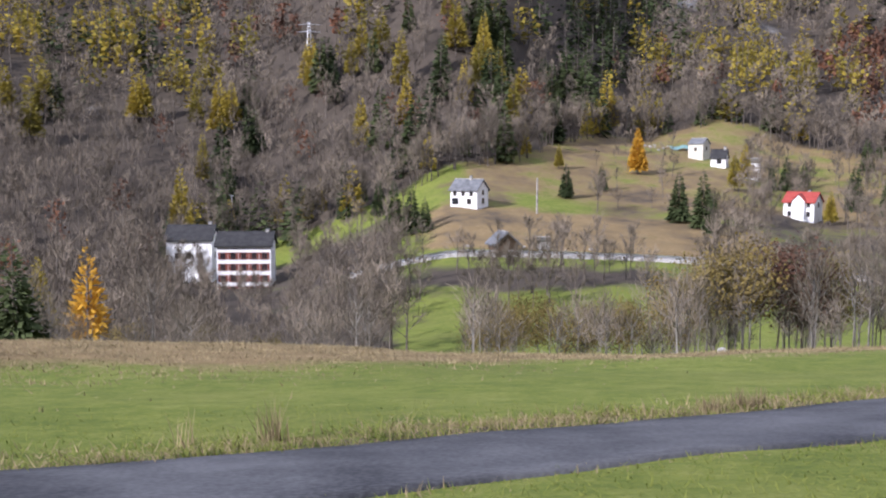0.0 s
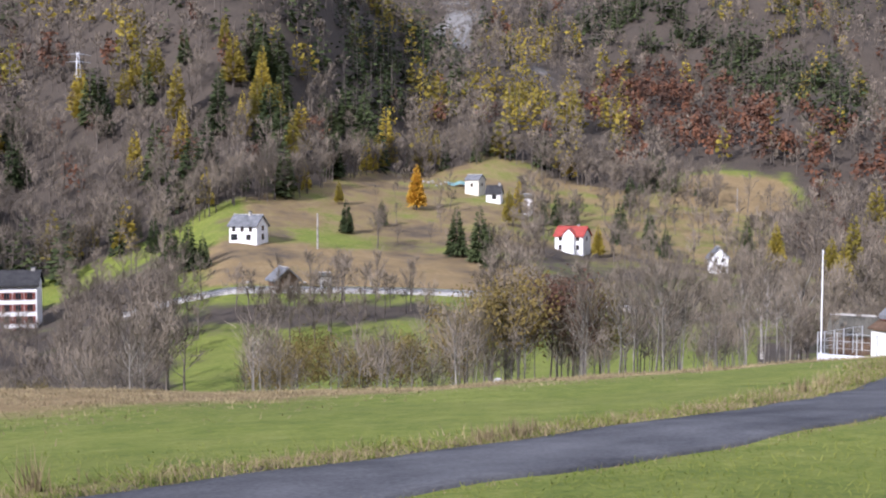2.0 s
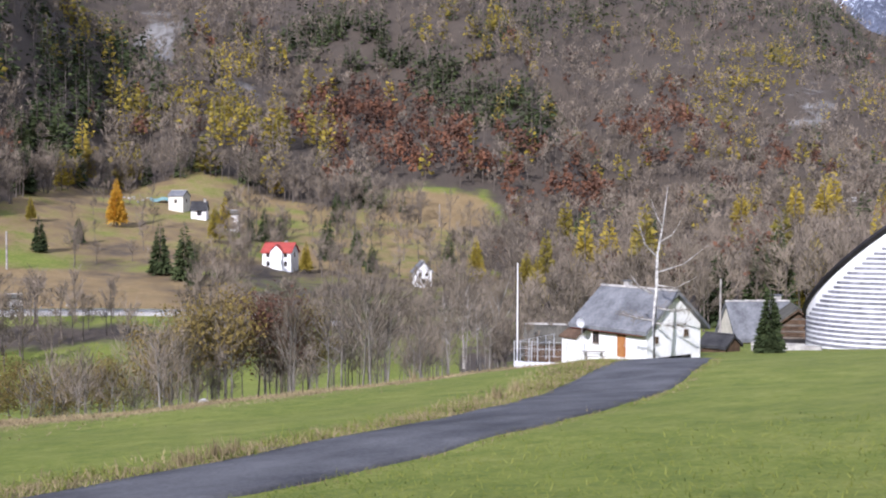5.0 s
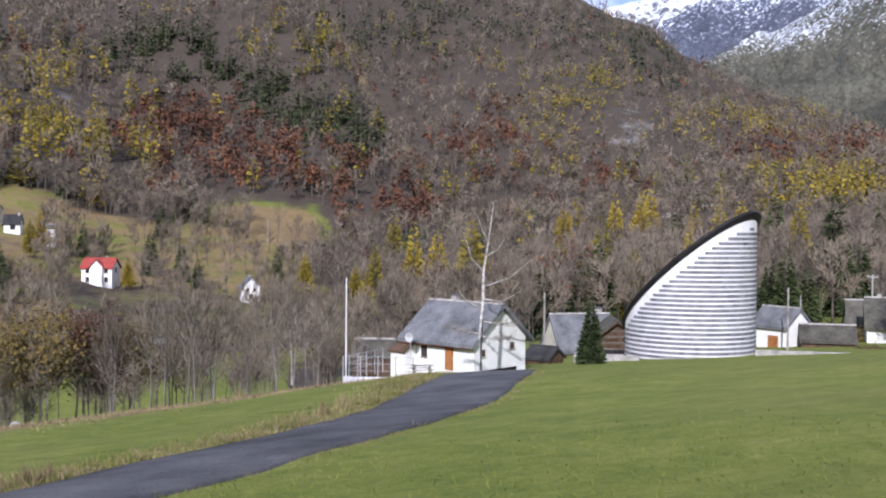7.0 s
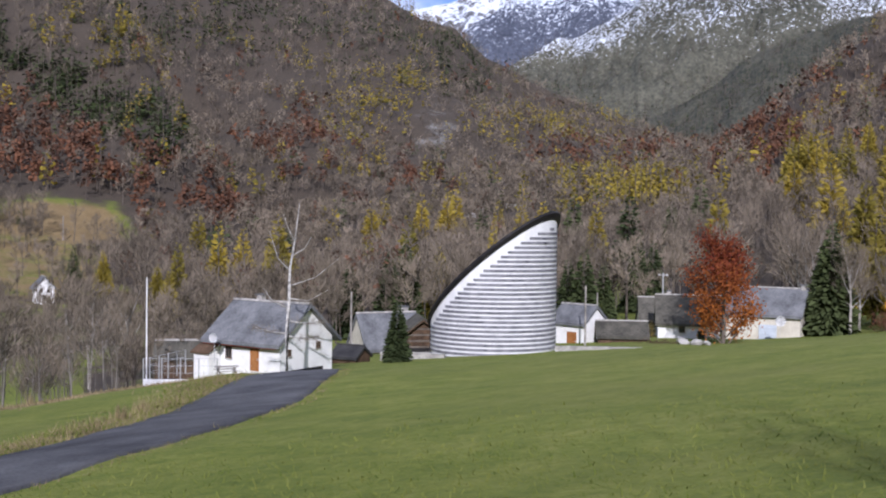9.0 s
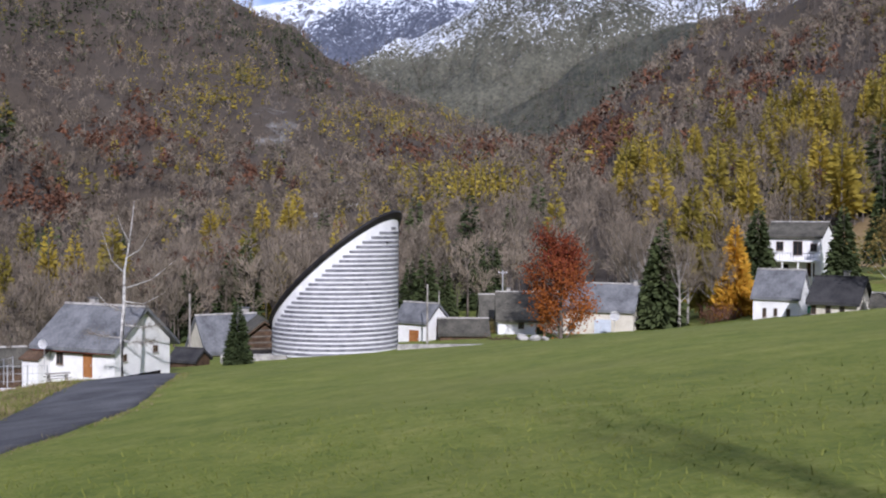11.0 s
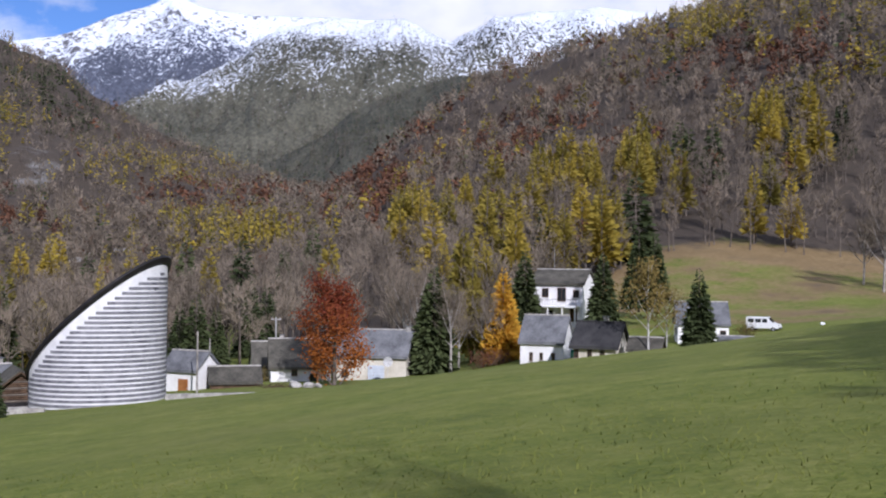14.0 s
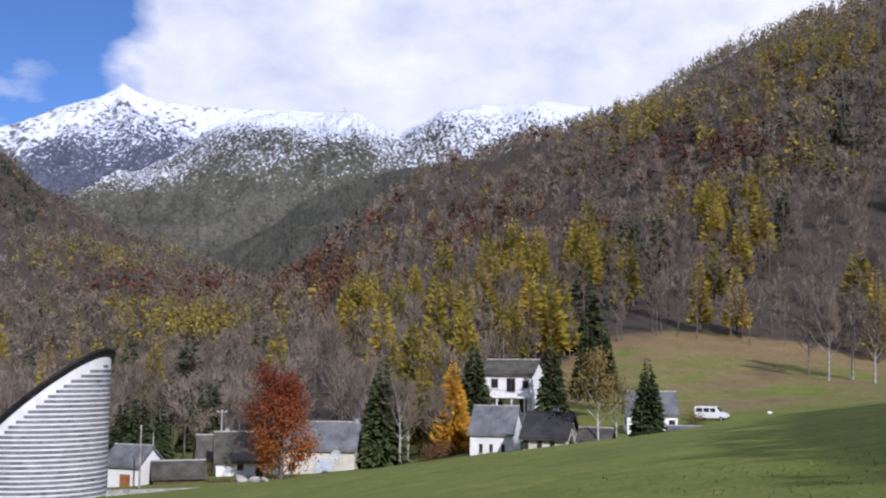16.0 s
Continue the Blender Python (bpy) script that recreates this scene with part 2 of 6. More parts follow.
def thing(name, m, label, category, group="", kind=""):
    ob = new(name)
    ob.empty_display_size = 0.3
    ob.matrix_world = m
    return tagged(ob, label, category, group, kind)


# ---- the lie of the land ----
# Spokes from the standing point: bearing in degrees clockwise from the first view, then how far the ground lies
# below or above eye level, in degrees, at these distances in metres.
REACH = np.array([48, 60, 80, 110, 160, 230, 300, 420, 650, 1000, 1500], float)
SPOKES = {}


def spoke(bearing, *rise):
    SPOKES[bearing] = rise


spoke(-180, 8, 8, 8, 8, 8, 8, 9, 10, 12, 14, 14)
spoke(-120, 3, 3, 3, 3, 3, 3, 4, 6, 9, 12, 13)
spoke(-60, -6, -6.5, -8, -8, -7, -5, -2, 3, 8, 13, 15)
spoke(-22, -9.0, -9.6, -11.5, -12, -10.4, -8.2, -6.4, -0.2, 8.0, 14, 17)
spoke(-9, -9.8, -10.5, -12.3, -12.5, -10.4, -8.0, -6.3, -0.2, 8.0, 14, 17)
spoke(-5, -10, -10.7, -12.4, -12.3, -9.6, -6.3, -4.3, 0.8, 8.4, 14, 17)
spoke(0, -10.4, -11, -12.5, -12, -9.2, -5.3, -2, 3, 9, 14, 17)
spoke(9, -10.4, -11, -12.5, -12, -9.2, -5.4, -3, 0.6, 7.5, 13, 16)
spoke(14, -10, -10.6, -12, -11.6, -9.3, -5.6, -3.2, 0, 6.5, 12, 15.5)
spoke(18, -9.7, -10.3, -11.5, -11, -9, -6, -4.2, -1.2, 5.2, 10.5, 15)
spoke(25, -9, -9.5, -10.6, -10.3, -8.5, -6.5, -4.9, -1.8, 3.5, 9, 14.5)
spoke(33, -8, -8.3, -8.5, -7.7, -7.6, -6.4, -5, -3, 1, 6.5, 13.5)
spoke(40, -7.7, -8, -8.2, -7.5, -6.6, -5.4, -4.3, -2.6, 0.3, 5.5, 12)
spoke(44, -7.4, -7.8, -7.8, -7.3, -6.3, -4.9, -3.8, -2, 0.5, 5, 10.2)
spoke(48, -7.1, -7.5, -7.5, -7.1, -6, -4.5, -3.4, -1.6, 0.7, 4, 7.9)
spoke(52, -6.7, -7, -7.2, -6.8, -5.8, -4.1, -2.9, -1.3, 0.8, 3.2, 6.1)
spoke(56, -6.3, -6.7, -6.8, -6.5, -5.6, -3.7, -2.4, -0.9, 1, 2.8, 3.8)
spoke(60, -5.9, -6.3, -6.5, -6.4, -5.6, -3.6, -2, -0.2, 2.2, 4.2, 3)
spoke(63, -5.6, -6, -6.3, -6.2, -5.3, -3.4, -1.4, 1, 4.2, 7.1, 6)
spoke(66, -5.2, -5.7, -6, -5.9, -5, -2.8, -0.6, 2.2, 5.6, 8.9, 8)
spoke(70, -4.7, -5.2, -5.6, -5.4, -4, -1.5, 0.8, 3.8, 7.5, 10.1, 9)
spoke(74, -4.2, -4.7, -5.2, -5, -4, -1.6, 0.8, 4.2, 8.5, 12, 11)
spoke(78, -3.6, -4.1, -4.6, -4.5, -3.7, -1.4, 1.2, 5, 10, 13.3, 12)
spoke(82, -2.9, -3.3, -3.8, -3.8, -3.2, -1.5, 0.8, 5.5, 11.5, 15, 14)
spoke(86, -2.3, -2.7, -3, -3, -2.6, -1.4, 0.5, 6, 13, 16.5, 15)
spoke(90, -1.8, -2.1, -2.3, -2.3, -2, -1.2, -0.3, 6, 14, 17.5, 17)
spoke(120, 2, 2.5, 3, 3.5, 4, 5, 6, 9, 15, 18, 18)
spoke(180, 8, 8, 8, 8, 8, 8, 9, 10, 12, 14, 14)

BEAR = np.array(sorted(SPOKES), float)
RISE = np.array([SPOKES[b] for b in sorted(SPOKES)])
# a fine, smoothed sheet of the spokes over bearing and the logarithm of distance
GA, GL = np.arange(-180, 180.01, 0.5), np.linspace(math.log(40), math.log(1500), 150)


def smooth_sheet():
    by_r = np.array([np.interp(GL, np.log(REACH), row) for row in RISE])
    sheet = np.array([np.interp(GA, BEAR, by_r[:, j]) for j in range(len(GL))]).T
    for _ in range(5):
        sheet[1:-1] = (sheet[:-2] + 2 * sheet[1:-1] + sheet[2:]) / 4
    for _ in range(6):
        sheet[:, 1:-1] = (sheet[:, :-2] + 2 * sheet[:, 1:-1] + sheet[:, 2:]) / 4
    return sheet


SHEET = smooth_sheet()


def ridged(x, y, size, seed=0.0):
    """Cheap rolling relief out of crossed waves, about -1 to 1."""
    u, v = x / size, y / size
    return (np.sin(u * 2.1 + seed + 1.7 * np.sin(v * 1.3 + seed)) + np.sin(v * 2.7 - seed + 1.3 * np.sin(u * 1.9 + 2 * seed)) + 0.6 * np.sin((u + v) * 4.3 + seed) + 0.4 * np.sin((u - v) * 7.1 + 3 * seed)) / 3


def bearing(x, y):
    return np.degrees(np.arctan2(x, y)), np.hypot(x, y)


def spurs(a, r):
    """Two wooded spurs that run down the far valley side, gentle on one flank and steep on the other, with a gully between."""
    up = np.clip((r - 400) / 160, 0, 1) * np.clip((1450 - r) / 300, 0, 1)
    crest = 0.6 + 0.7 * np.sin(r / 70)
    d = a - crest
    one = np.where(d < 0, np.exp(-(d / 9.0) ** 2), np.exp(-(d / 4.0) ** 2)) * 68 - 16 * np.exp(-((a - 9.6) / 2.6) ** 2)
    crest = np.interp(r, [500, 640, 800, 1000, 1250], [33.0, 31.2, 28.5, 25.0, 21.0])
    d = a - crest
    two = np.where(d < 0, np.exp(-(d / 6.5) ** 2), np.exp(-(d / 1.9) ** 2)) * np.interp(r, [460, 650, 1000, 1300], [0, 42, 80, 40])
    two = two - np.exp(-((d - 4.0) / 2.2) ** 2) * np.interp(r, [460, 650, 1000, 1300], [0, 12, 34, 14])
    return up * one + np.clip((1500 - r) / 200, 0, 1) * two


def height(x, y):
    """The ground's height at x, y (arrays or numbers)."""
    x, y = np.asarray(x, float), np.asarray(y, float)
    a, r = bearing(x, y)
    i = np.clip((a + 180) / 0.5, 0, len(GA) - 1.001)
    j = np.clip((np.log(np.maximum(r, 1)) - GL[0]) / (GL[1] - GL[0]), 0, len(GL) - 1.001)
    i0, j0 = i.astype(int), j.astype(int)
    fi, fj = i - i0, j - j0
    e = SHEET[i0, j0] * (1 - fi) * (1 - fj) + SHEET[i0 + 1, j0] * fi * (1 - fj) + SHEET[i0, j0 + 1] * (1 - fi) * fj + SHEET[i0 + 1, j0 + 1] * fi * fj
    away = EYE + r * np.tan(np.radians(e))
    slope = -0.15 * r * np.cos(np.radians(a + 5))
    w = np.clip((r - 30) / 18, 0, 1)
    w = w * w * (3 - 2 * w)
    z = slope * (1 - w) + away * w
    hill = np.clip((r - 330) / 500, 0, 1)
    z = z + spurs(a, r)
    return z + hill * (16 * ridged(x, y, 130, 0.4) + 7 * ridged(x, y, 47, 2.0)) + 0.05 * ridged(x, y, 3.5, 1.0) * np.clip(r / 8, 0, 1)


def at(bearing_deg, distance, lift=0.0, turn=0.0):
    """A pose on the ground at a bearing and distance, its back turned to the eye, then turned anticlockwise."""
    x, y = distance * math.sin(radians(bearing_deg)), distance * math.cos(radians(bearing_deg))
    return pose(x, y, float(height(x, y)) + lift, 0, 0, turn - bearing_deg)


# where the woods begin, by bearing
FOOT_A = np.array([-180, -60, -16, -13.5, -4, 0, 4, 8, 10, 14, 20, 27, 31, 36, 44, 50, 58, 64, 69, 72, 75, 78, 82, 86, 90, 120, 180], float)
FOOT_R = np.array([200, 200, 235, 322, 312, 318, 345, 415, 440, 455, 440, 430, 260, 190, 190, 215, 220, 205, 205, 235, 290, 300, 300, 295, 290, 200, 200], float)

ROAD = [(-40, -8), (-25, -1.5), (-12, 5.2), (-3.9, 10.3), (-1.1, 12.1), (2.8, 14.7), (6.7, 17.2), (11.7, 20.7), (17.2, 25.4), (24, 32.2), (31, 39.6), (38, 45.5), (48, 51), (62, 57), (80, 66)]


def along(points, step):
    """Points at an even step along a smooth line through the given ones, with the line's direction."""
    p = np.array(points, float)
    out = []
    for k in range(len(p) - 1):
        a, b, c, d = p[max(k - 1, 0)], p[k], p[k + 1], p[min(k + 2, len(p) - 1)]
        for t in np.arange(0, 1, 0.02):
            out.append(0.5 * (2 * b + (c - a) * t + (2 * a - 5 * b + 4 * c - d) * t * t + (3 * b - a - 3 * c + d) * t ** 3))
    out = np.array(out)
    s = np.concatenate([[0], np.cumsum(np.hypot(*np.diff(out, axis=0).T))])
    u = np.arange(0, s[-1], step)
    line = np.stack([np.interp(u, s, out[:, i]) for i in (0, 1)], 1)
    way = np.gradient(line, axis=0)
    return line, way / np.linalg.norm(way, axis=1)[:, None]


ROAD_LINE, ROAD_WAY = along(ROAD, 0.4)


def road_distance(x, y):
    """Signed distance from the road's middle for points near it, positive on the valley side."""
    x, y = np.atleast_1d(x), np.atleast_1d(y)
    best, side = np.full(x.shape, 1e9), np.ones(x.shape)
    for (px, py), (wx, wy) in zip(ROAD_LINE[::3], ROAD_WAY[::3]):
        d = np.hypot(x - px, y - py)
        near = d < best
        best[near] = d[near]
        side[near] = np.sign(wx * (y[near] - py) - wy * (x[near] - px))
    return best * side


def build_ground():
    a = np.concatenate([np.arange(-180, -26, 4.0), np.arange(-26, 93, 0.3), np.arange(94, 180, 4.0)])
    r = np.concatenate([[0.4, 0.8, 1.3, 1.9], np.geomspace(2.5, 1500, 230)])
    aa, rr = np.meshgrid(np.radians(a), r, indexing="ij")
    x, y = rr * np.sin(aa), rr * np.cos(aa)
    z = height(x, y)
    na, nr = x.shape
    verts = np.stack([x, y, z], -1).reshape(-1, 3)
    i, j = np.meshgrid(np.arange(na), np.arange(nr - 1), indexing="ij")
    k = (i + 1) % na
    quads = np.stack([i * nr + j, i * nr + j + 1, k * nr + j + 1, k * nr + j], -1).reshape(-1, 4)
    verts = np.vstack([verts, [[0, 0, 0]]])
    inner = np.stack([np.arange(na) * nr, ((np.arange(na) + 1) % na) * nr, np.full(na, na * nr), np.full(na, na * nr)], -1)
    me = bpy.data.meshes.new("ground")
    me.from_pydata(verts.tolist(), [], quads.tolist() + inner[:, :3].tolist())
    X, Y = verts[:, 0], verts[:, 1]
    A, R = bearing(X, Y)
    foot = np.interp(A, FOOT_A, FOOT_R)
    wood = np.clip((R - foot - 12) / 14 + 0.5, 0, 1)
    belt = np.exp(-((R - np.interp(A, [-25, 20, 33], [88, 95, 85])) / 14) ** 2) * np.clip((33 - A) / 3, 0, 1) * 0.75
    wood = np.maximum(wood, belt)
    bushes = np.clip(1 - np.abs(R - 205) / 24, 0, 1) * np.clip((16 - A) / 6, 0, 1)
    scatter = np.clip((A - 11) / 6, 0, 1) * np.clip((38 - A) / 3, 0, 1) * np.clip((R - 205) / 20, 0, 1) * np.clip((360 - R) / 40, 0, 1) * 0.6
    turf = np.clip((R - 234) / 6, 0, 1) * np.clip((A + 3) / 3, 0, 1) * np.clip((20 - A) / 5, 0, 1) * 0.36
    # the 0.24 term on the right-hand pasture darkens it to paint in cloud shade
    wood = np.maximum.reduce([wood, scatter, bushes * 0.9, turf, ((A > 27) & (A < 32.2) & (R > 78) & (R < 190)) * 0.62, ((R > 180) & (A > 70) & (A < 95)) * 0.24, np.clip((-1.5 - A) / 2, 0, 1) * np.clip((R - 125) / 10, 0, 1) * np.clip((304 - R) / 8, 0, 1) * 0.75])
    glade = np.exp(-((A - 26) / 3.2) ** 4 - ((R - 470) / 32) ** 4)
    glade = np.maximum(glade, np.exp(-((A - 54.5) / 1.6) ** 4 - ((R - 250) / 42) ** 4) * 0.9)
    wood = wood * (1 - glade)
    brow = np.exp(-((R - np.interp(A, [-25, 0, 20, 34], [41, 43, 46, 50])) / np.interp(A, [-25, 0, 15, 30], [8.5, 7.5, 5, 2.0])) ** 2) * np.clip((36 - A) / 8, 0, 1) * (R < 72)
    bank = np.clip((R - 234) / 4, 0, 1) * np.clip((300 - R) / 20, 0, 1) * np.clip((A + 3) / 3, 0, 1) * np.clip((20 - A) / 5, 0, 1) * 0.85
    meadow = np.clip((R - 270) / 40, 0, 1) * (R < foot + 26) * np.clip((A + 2) / 3, 0, 1) * (A < 60) * 0.62 + ((R > 185) & (A > 70)) * np.clip(0.50 + 0.45 * np.exp(-((R - foot - 2) / 12) ** 2), 0, 1)
    verge = np.zeros(len(X))
    close = (R < 90)
    d = road_distance(X[close], Y[close])
    verge[close] = np.exp(-((d - 2.9) / 0.9) ** 2) * 0.62
    wood[close] = np.maximum(wood[close], np.exp(-((d - 2.2) / 0.85) ** 2) * 0.72)
    dry = np.maximum.reduce([brow * 0.95, bank, meadow, verge, glade * 0.95 * (R > 400)])
    steep = np.clip(ridged(X, Y, 60, 5.0) * 1.6 - 0.75, 0, 1) * (R > foot + 60) * 0.9
    crag = np.exp(-((A - 11.6) / 1.6) ** 2 - ((R - 760) / 95) ** 2) + np.exp(-((A - 15.5) / 1.3) ** 2 - ((R - 640) / 45) ** 2) * 0.7 + np.exp(-((A - 44.6) / 1.6) ** 2 - ((R - 960) / 110) ** 2) * 0.6
    rock = np.maximum(steep * 0.3, np.clip(crag * 0.75, 0, 0.62))
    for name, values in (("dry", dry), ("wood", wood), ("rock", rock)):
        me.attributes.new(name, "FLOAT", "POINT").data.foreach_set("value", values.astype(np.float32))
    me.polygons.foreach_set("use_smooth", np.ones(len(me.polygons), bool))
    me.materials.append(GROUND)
    ob = new("ground", me)
    return tagged(ob, "sloping green autumn meadow falling into a wooded valley", "ground", kind="structure")


build_ground()


def build_road():
    """The lane, a thin crowned slab with ragged edges, draped over the slope."""
    line, way = ROAD_LINE, ROAD_WAY
    across = np.linspace(-1, 1, 9)
    rng = np.random.default_rng(4)
    left = 1.75 + 0.035 * np.convolve(rng.normal(size=len(line)), np.ones(5) / 2.2, "same")
    rows = []
    for k, (p, w) in enumerate(zip(line, way)):
        side = np.array([-w[1], w[0]])
        row = []
        for u in across:
            q = p + side * u * left[k]
            z = float(height(*q)) + 0.05 + 0.03 * (1 - u * u)
            row.append((*q, z))
        row.insert(0, (row[0][0], row[0][1], row[0][2] - 0.12))
        row.append((row[-1][0], row[-1][1], row[-1][2] - 0.12))
        rows.append(row)
    n = len(rows[0])
    verts = [v for row in rows for v in row]
    faces = [(k * n + i, k * n + i + 1, (k + 1) * n + i + 1, (k + 1) * n + i) for k in range(len(rows) - 1) for i in range(n - 1)]
    me = mesh_of("road", verts, np.array(faces)[:, ::-1], [ASPHALT], smooth=True)
    tagged(new("road", me), "narrow grey asphalt lane worn smooth across the meadow", "road", kind="structure")


build_road()


# ---- trees: each kind as loose triangles, for single trees and for whole woods ----
def unit(v):
    return v / np.maximum(np.linalg.norm(v, axis=-1, keepdims=True), 1e-6)


def blades(rng, base, way, length, width, leafy=True, out=None, loose=0.55):
    """A pointed blade (two triangles, or one where it is a twig) at each base along way, its flat side turned more or less towards out."""
    n = len(base)
    flat = unit(rng.normal(size=(n, 3)))
    if out is not None:
        flat = unit(unit(out) + flat * loose)
    side = unit(np.cross(way, flat))
    length, width = np.reshape(length, (-1, 1)) * np.ones((n, 1)), np.reshape(width, (-1, 1)) * np.ones((n, 1))
    tip = base + way * length
    if leafy:
        mid = base + way * length * 0.45
        v = np.stack([base, mid + side * width / 2, tip, mid - side * width / 2], 1).reshape(-1, 3)
        k = np.arange(n)[:, None] * 4
        f = np.concatenate([k + [0, 1, 2], k + [0, 2, 3]], 0)
    else:
        v = np.stack([base - side * width / 2, base + side * width / 2, tip], 1).reshape(-1, 3)
        f = np.arange(n)[:, None] * 3 + [0, 1, 2]
    return v, f


def stem(points, radii, sides=4):
    v, f = [], []
    for p, r in zip(points, radii):
        for k in range(sides):
            a = 2 * math.pi * k / sides
            v.append((p[0] + r * math.cos(a), p[1] + r * math.sin(a), p[2]))
    for i in range(len(points) - 1):
        for k in range(sides):
            a, b = i * sides + k, i * sides + (k + 1) % sides
            f += [(a, b, b + sides), (a, b + sides, a + sides)]
    return np.array(v, float), np.array(f, int)


def joined(pieces):
    vs, fs, n = [], [], 0
    for v, f in pieces:
        vs.append(v)
        fs.append(f + n)
        n += len(v)
    return np.concatenate(vs), np.concatenate(fs)


def conifer(rng, n, slim=0.19, ragged=0.25, droop=0.35, bare=0.08, broad=0.42, sides=4, wild=0.22):
    """A unit-high conifer: (trunk, crown). Boughs in uneven tiers, each a few drooping sprays."""
    trunk = stem([(0, 0, -0.03), (0, 0, 0.5), (0, 0, 0.98)], [0.016, 0.010, 0.002], sides) if sides > 3 else stem([(0, 0, -0.03), (0, 0, 0.9)], [0.014, 0.003], 3)
    u = 1 - np.sqrt(rng.random(n)) * (1 - 0.02)
    tiers = max(9, int(n ** 0.5 * 1.1))
    u = (np.floor(u * tiers) + rng.random(n) * (0.75 if n > 60 else 1.0)) / tiers
    h = bare + (0.985 - bare) * u
    reach = slim * (1 - u) ** 0.75 * (1 - ragged * rng.random(n)) + 0.008
    a = rng.random(n) * 2 * math.pi
    out = np.stack([np.cos(a), np.sin(a), np.zeros(n)], 1)
    way = unit(out + np.array([0, 0, 1]) * (-droop + 0.5 * u + rng.normal(size=n) * wild)[:, None])
    start = rng.random(n) ** 0.7 * 0.68
    base = np.stack([np.zeros(n), np.zeros(n), h], 1) + out * (reach * start)[:, None]
    return trunk, blades(rng, base, way, reach * (1.05 - start) * 0.9 + 0.012, reach * broad * 0.9 + 0.010, out=out + [0, 0, 0.45])


def leaf_tree(rng, n, spread=0.34, limbs=7, leaf=0.055, twig=False, low=0.28, sides=4, limb_sides=3, girth=1.0, split=False, climb=0.22):
    """A unit-high broad-leaved tree: (trunk with limbs, crown of leaves or of bare twigs)."""
    lean = rng.normal(size=2) * 0.03
    top = np.array([lean[0], lean[1], 0.8])
    wood = [stem([(0, 0, -0.03), tuple(top * 0.45 + [0.01, 0, 0]), tuple(top)], [0.020 * girth, 0.013 * girth, 0.004 * girth], sides)]
    ends, starts = [], []
    for k in range(limbs):
        u = low + (0.72 - low) * k / max(limbs - 1, 1)
        p0 = np.array([lean[0] * u, lean[1] * u, u])
        a = k * 2.4 + rng.random()
        reach = spread * (0.6 + 0.55 * rng.random()) * (1.22 - u)
        p2 = p0 + np.array([math.cos(a) * reach, math.sin(a) * reach, climb * (1 + 0.73 * rng.random())])
        p1 = (p0 + p2) / 2 + [0, 0, -0.03]
        if limb_sides:
            wood.append(stem([tuple(p0), tuple(p1), tuple(p2)], [0.009 * girth, 0.006 * girth, 0.002 * girth], limb_sides))
        starts.append(p0)
        ends.append(p2)
    ends.append(top + [0, 0, 0.16])
    starts.append(top * 0.7)
    starts, ends = np.array(starts), np.array(ends)
    k = rng.integers(0, len(ends), n)
    t = 0.35 + 0.65 * rng.random((n, 1)) ** 0.7
    centre = starts[k] + (ends[k] - starts[k]) * t
    base = centre + rng.normal(size=(n, 3)) * (0.05 if not twig else 0.032)
    base[:, 2] = np.maximum(base[:, 2], 0.10)
    out = unit(base * [1, 1, 0] / max(spread, 0.05) + [0, 0, 1] * ((base[:, 2:3] - 0.55) * 1.5 + 0.25))
    if twig:
        way = unit(unit(ends[k] - starts[k]) * 0.7 + rng.normal(size=(n, 3)) * 0.5 + [0, 0, 0.45])
        return wood if split else joined(wood), blades(rng, base, way, (0.07 + 0.11 * rng.random(n)), leaf, False, out)
    way = unit(rng.normal(size=(n, 3)) + [0, 0, -0.15])
    return wood if split else joined(wood), blades(rng, base, way, leaf * (0.7 + 0.7 * rng.random(n)), leaf * 0.75, True, out)


KINDS = {"slender": (TWIGS, GREY_BARK), "spruce": (SPRUCE, BARK), "larch": (LARCH, BARK), "gold": (GOLD, BARK), "bare": (TWIGS, BARK), "russet": (RUSSET, BARK), "alder": (ALDER, BARK), "red": (RED, BARK)}


def template(kind, rng, n):
    if kind == "spruce":
        return conifer(rng, n, 0.23 + 0.08 * rng.random(), 0.45, 0.4, 0.05, 0.28 if n > 60 else 0.4, sides=3)
    if kind in ("larch", "gold"):
        return conifer(rng, n, 0.20 + 0.06 * rng.random(), 0.4, -0.1, 0.12, 0.24 if n > 200 else 0.46 if n > 60 else 0.5, sides=3, wild=0.35)
    if kind == "slender":
        return leaf_tree(rng, int(n * 0.85), 0.17 + 0.16 * rng.random(), 9, 0.005, True, 0.40 + 0.15 * rng.random(), sides=3, girth=0.5, climb=0.13)
    if kind == "bare":
        return leaf_tree(rng, int(n * (2.1 if n > 60 else 1.9)), 0.34, 6, 0.008 if n > 300 else 0.012 if n > 60 else 0.034 if n > 30 else 0.075, True, limb_sides=3 if n > 60 else 0, sides=3)
    return leaf_tree(rng, n, 0.33, 6, 0.085 if n > 60 else 0.14 if n > 30 else 0.22, False, limb_sides=3 if n > 60 else 0, sides=3)


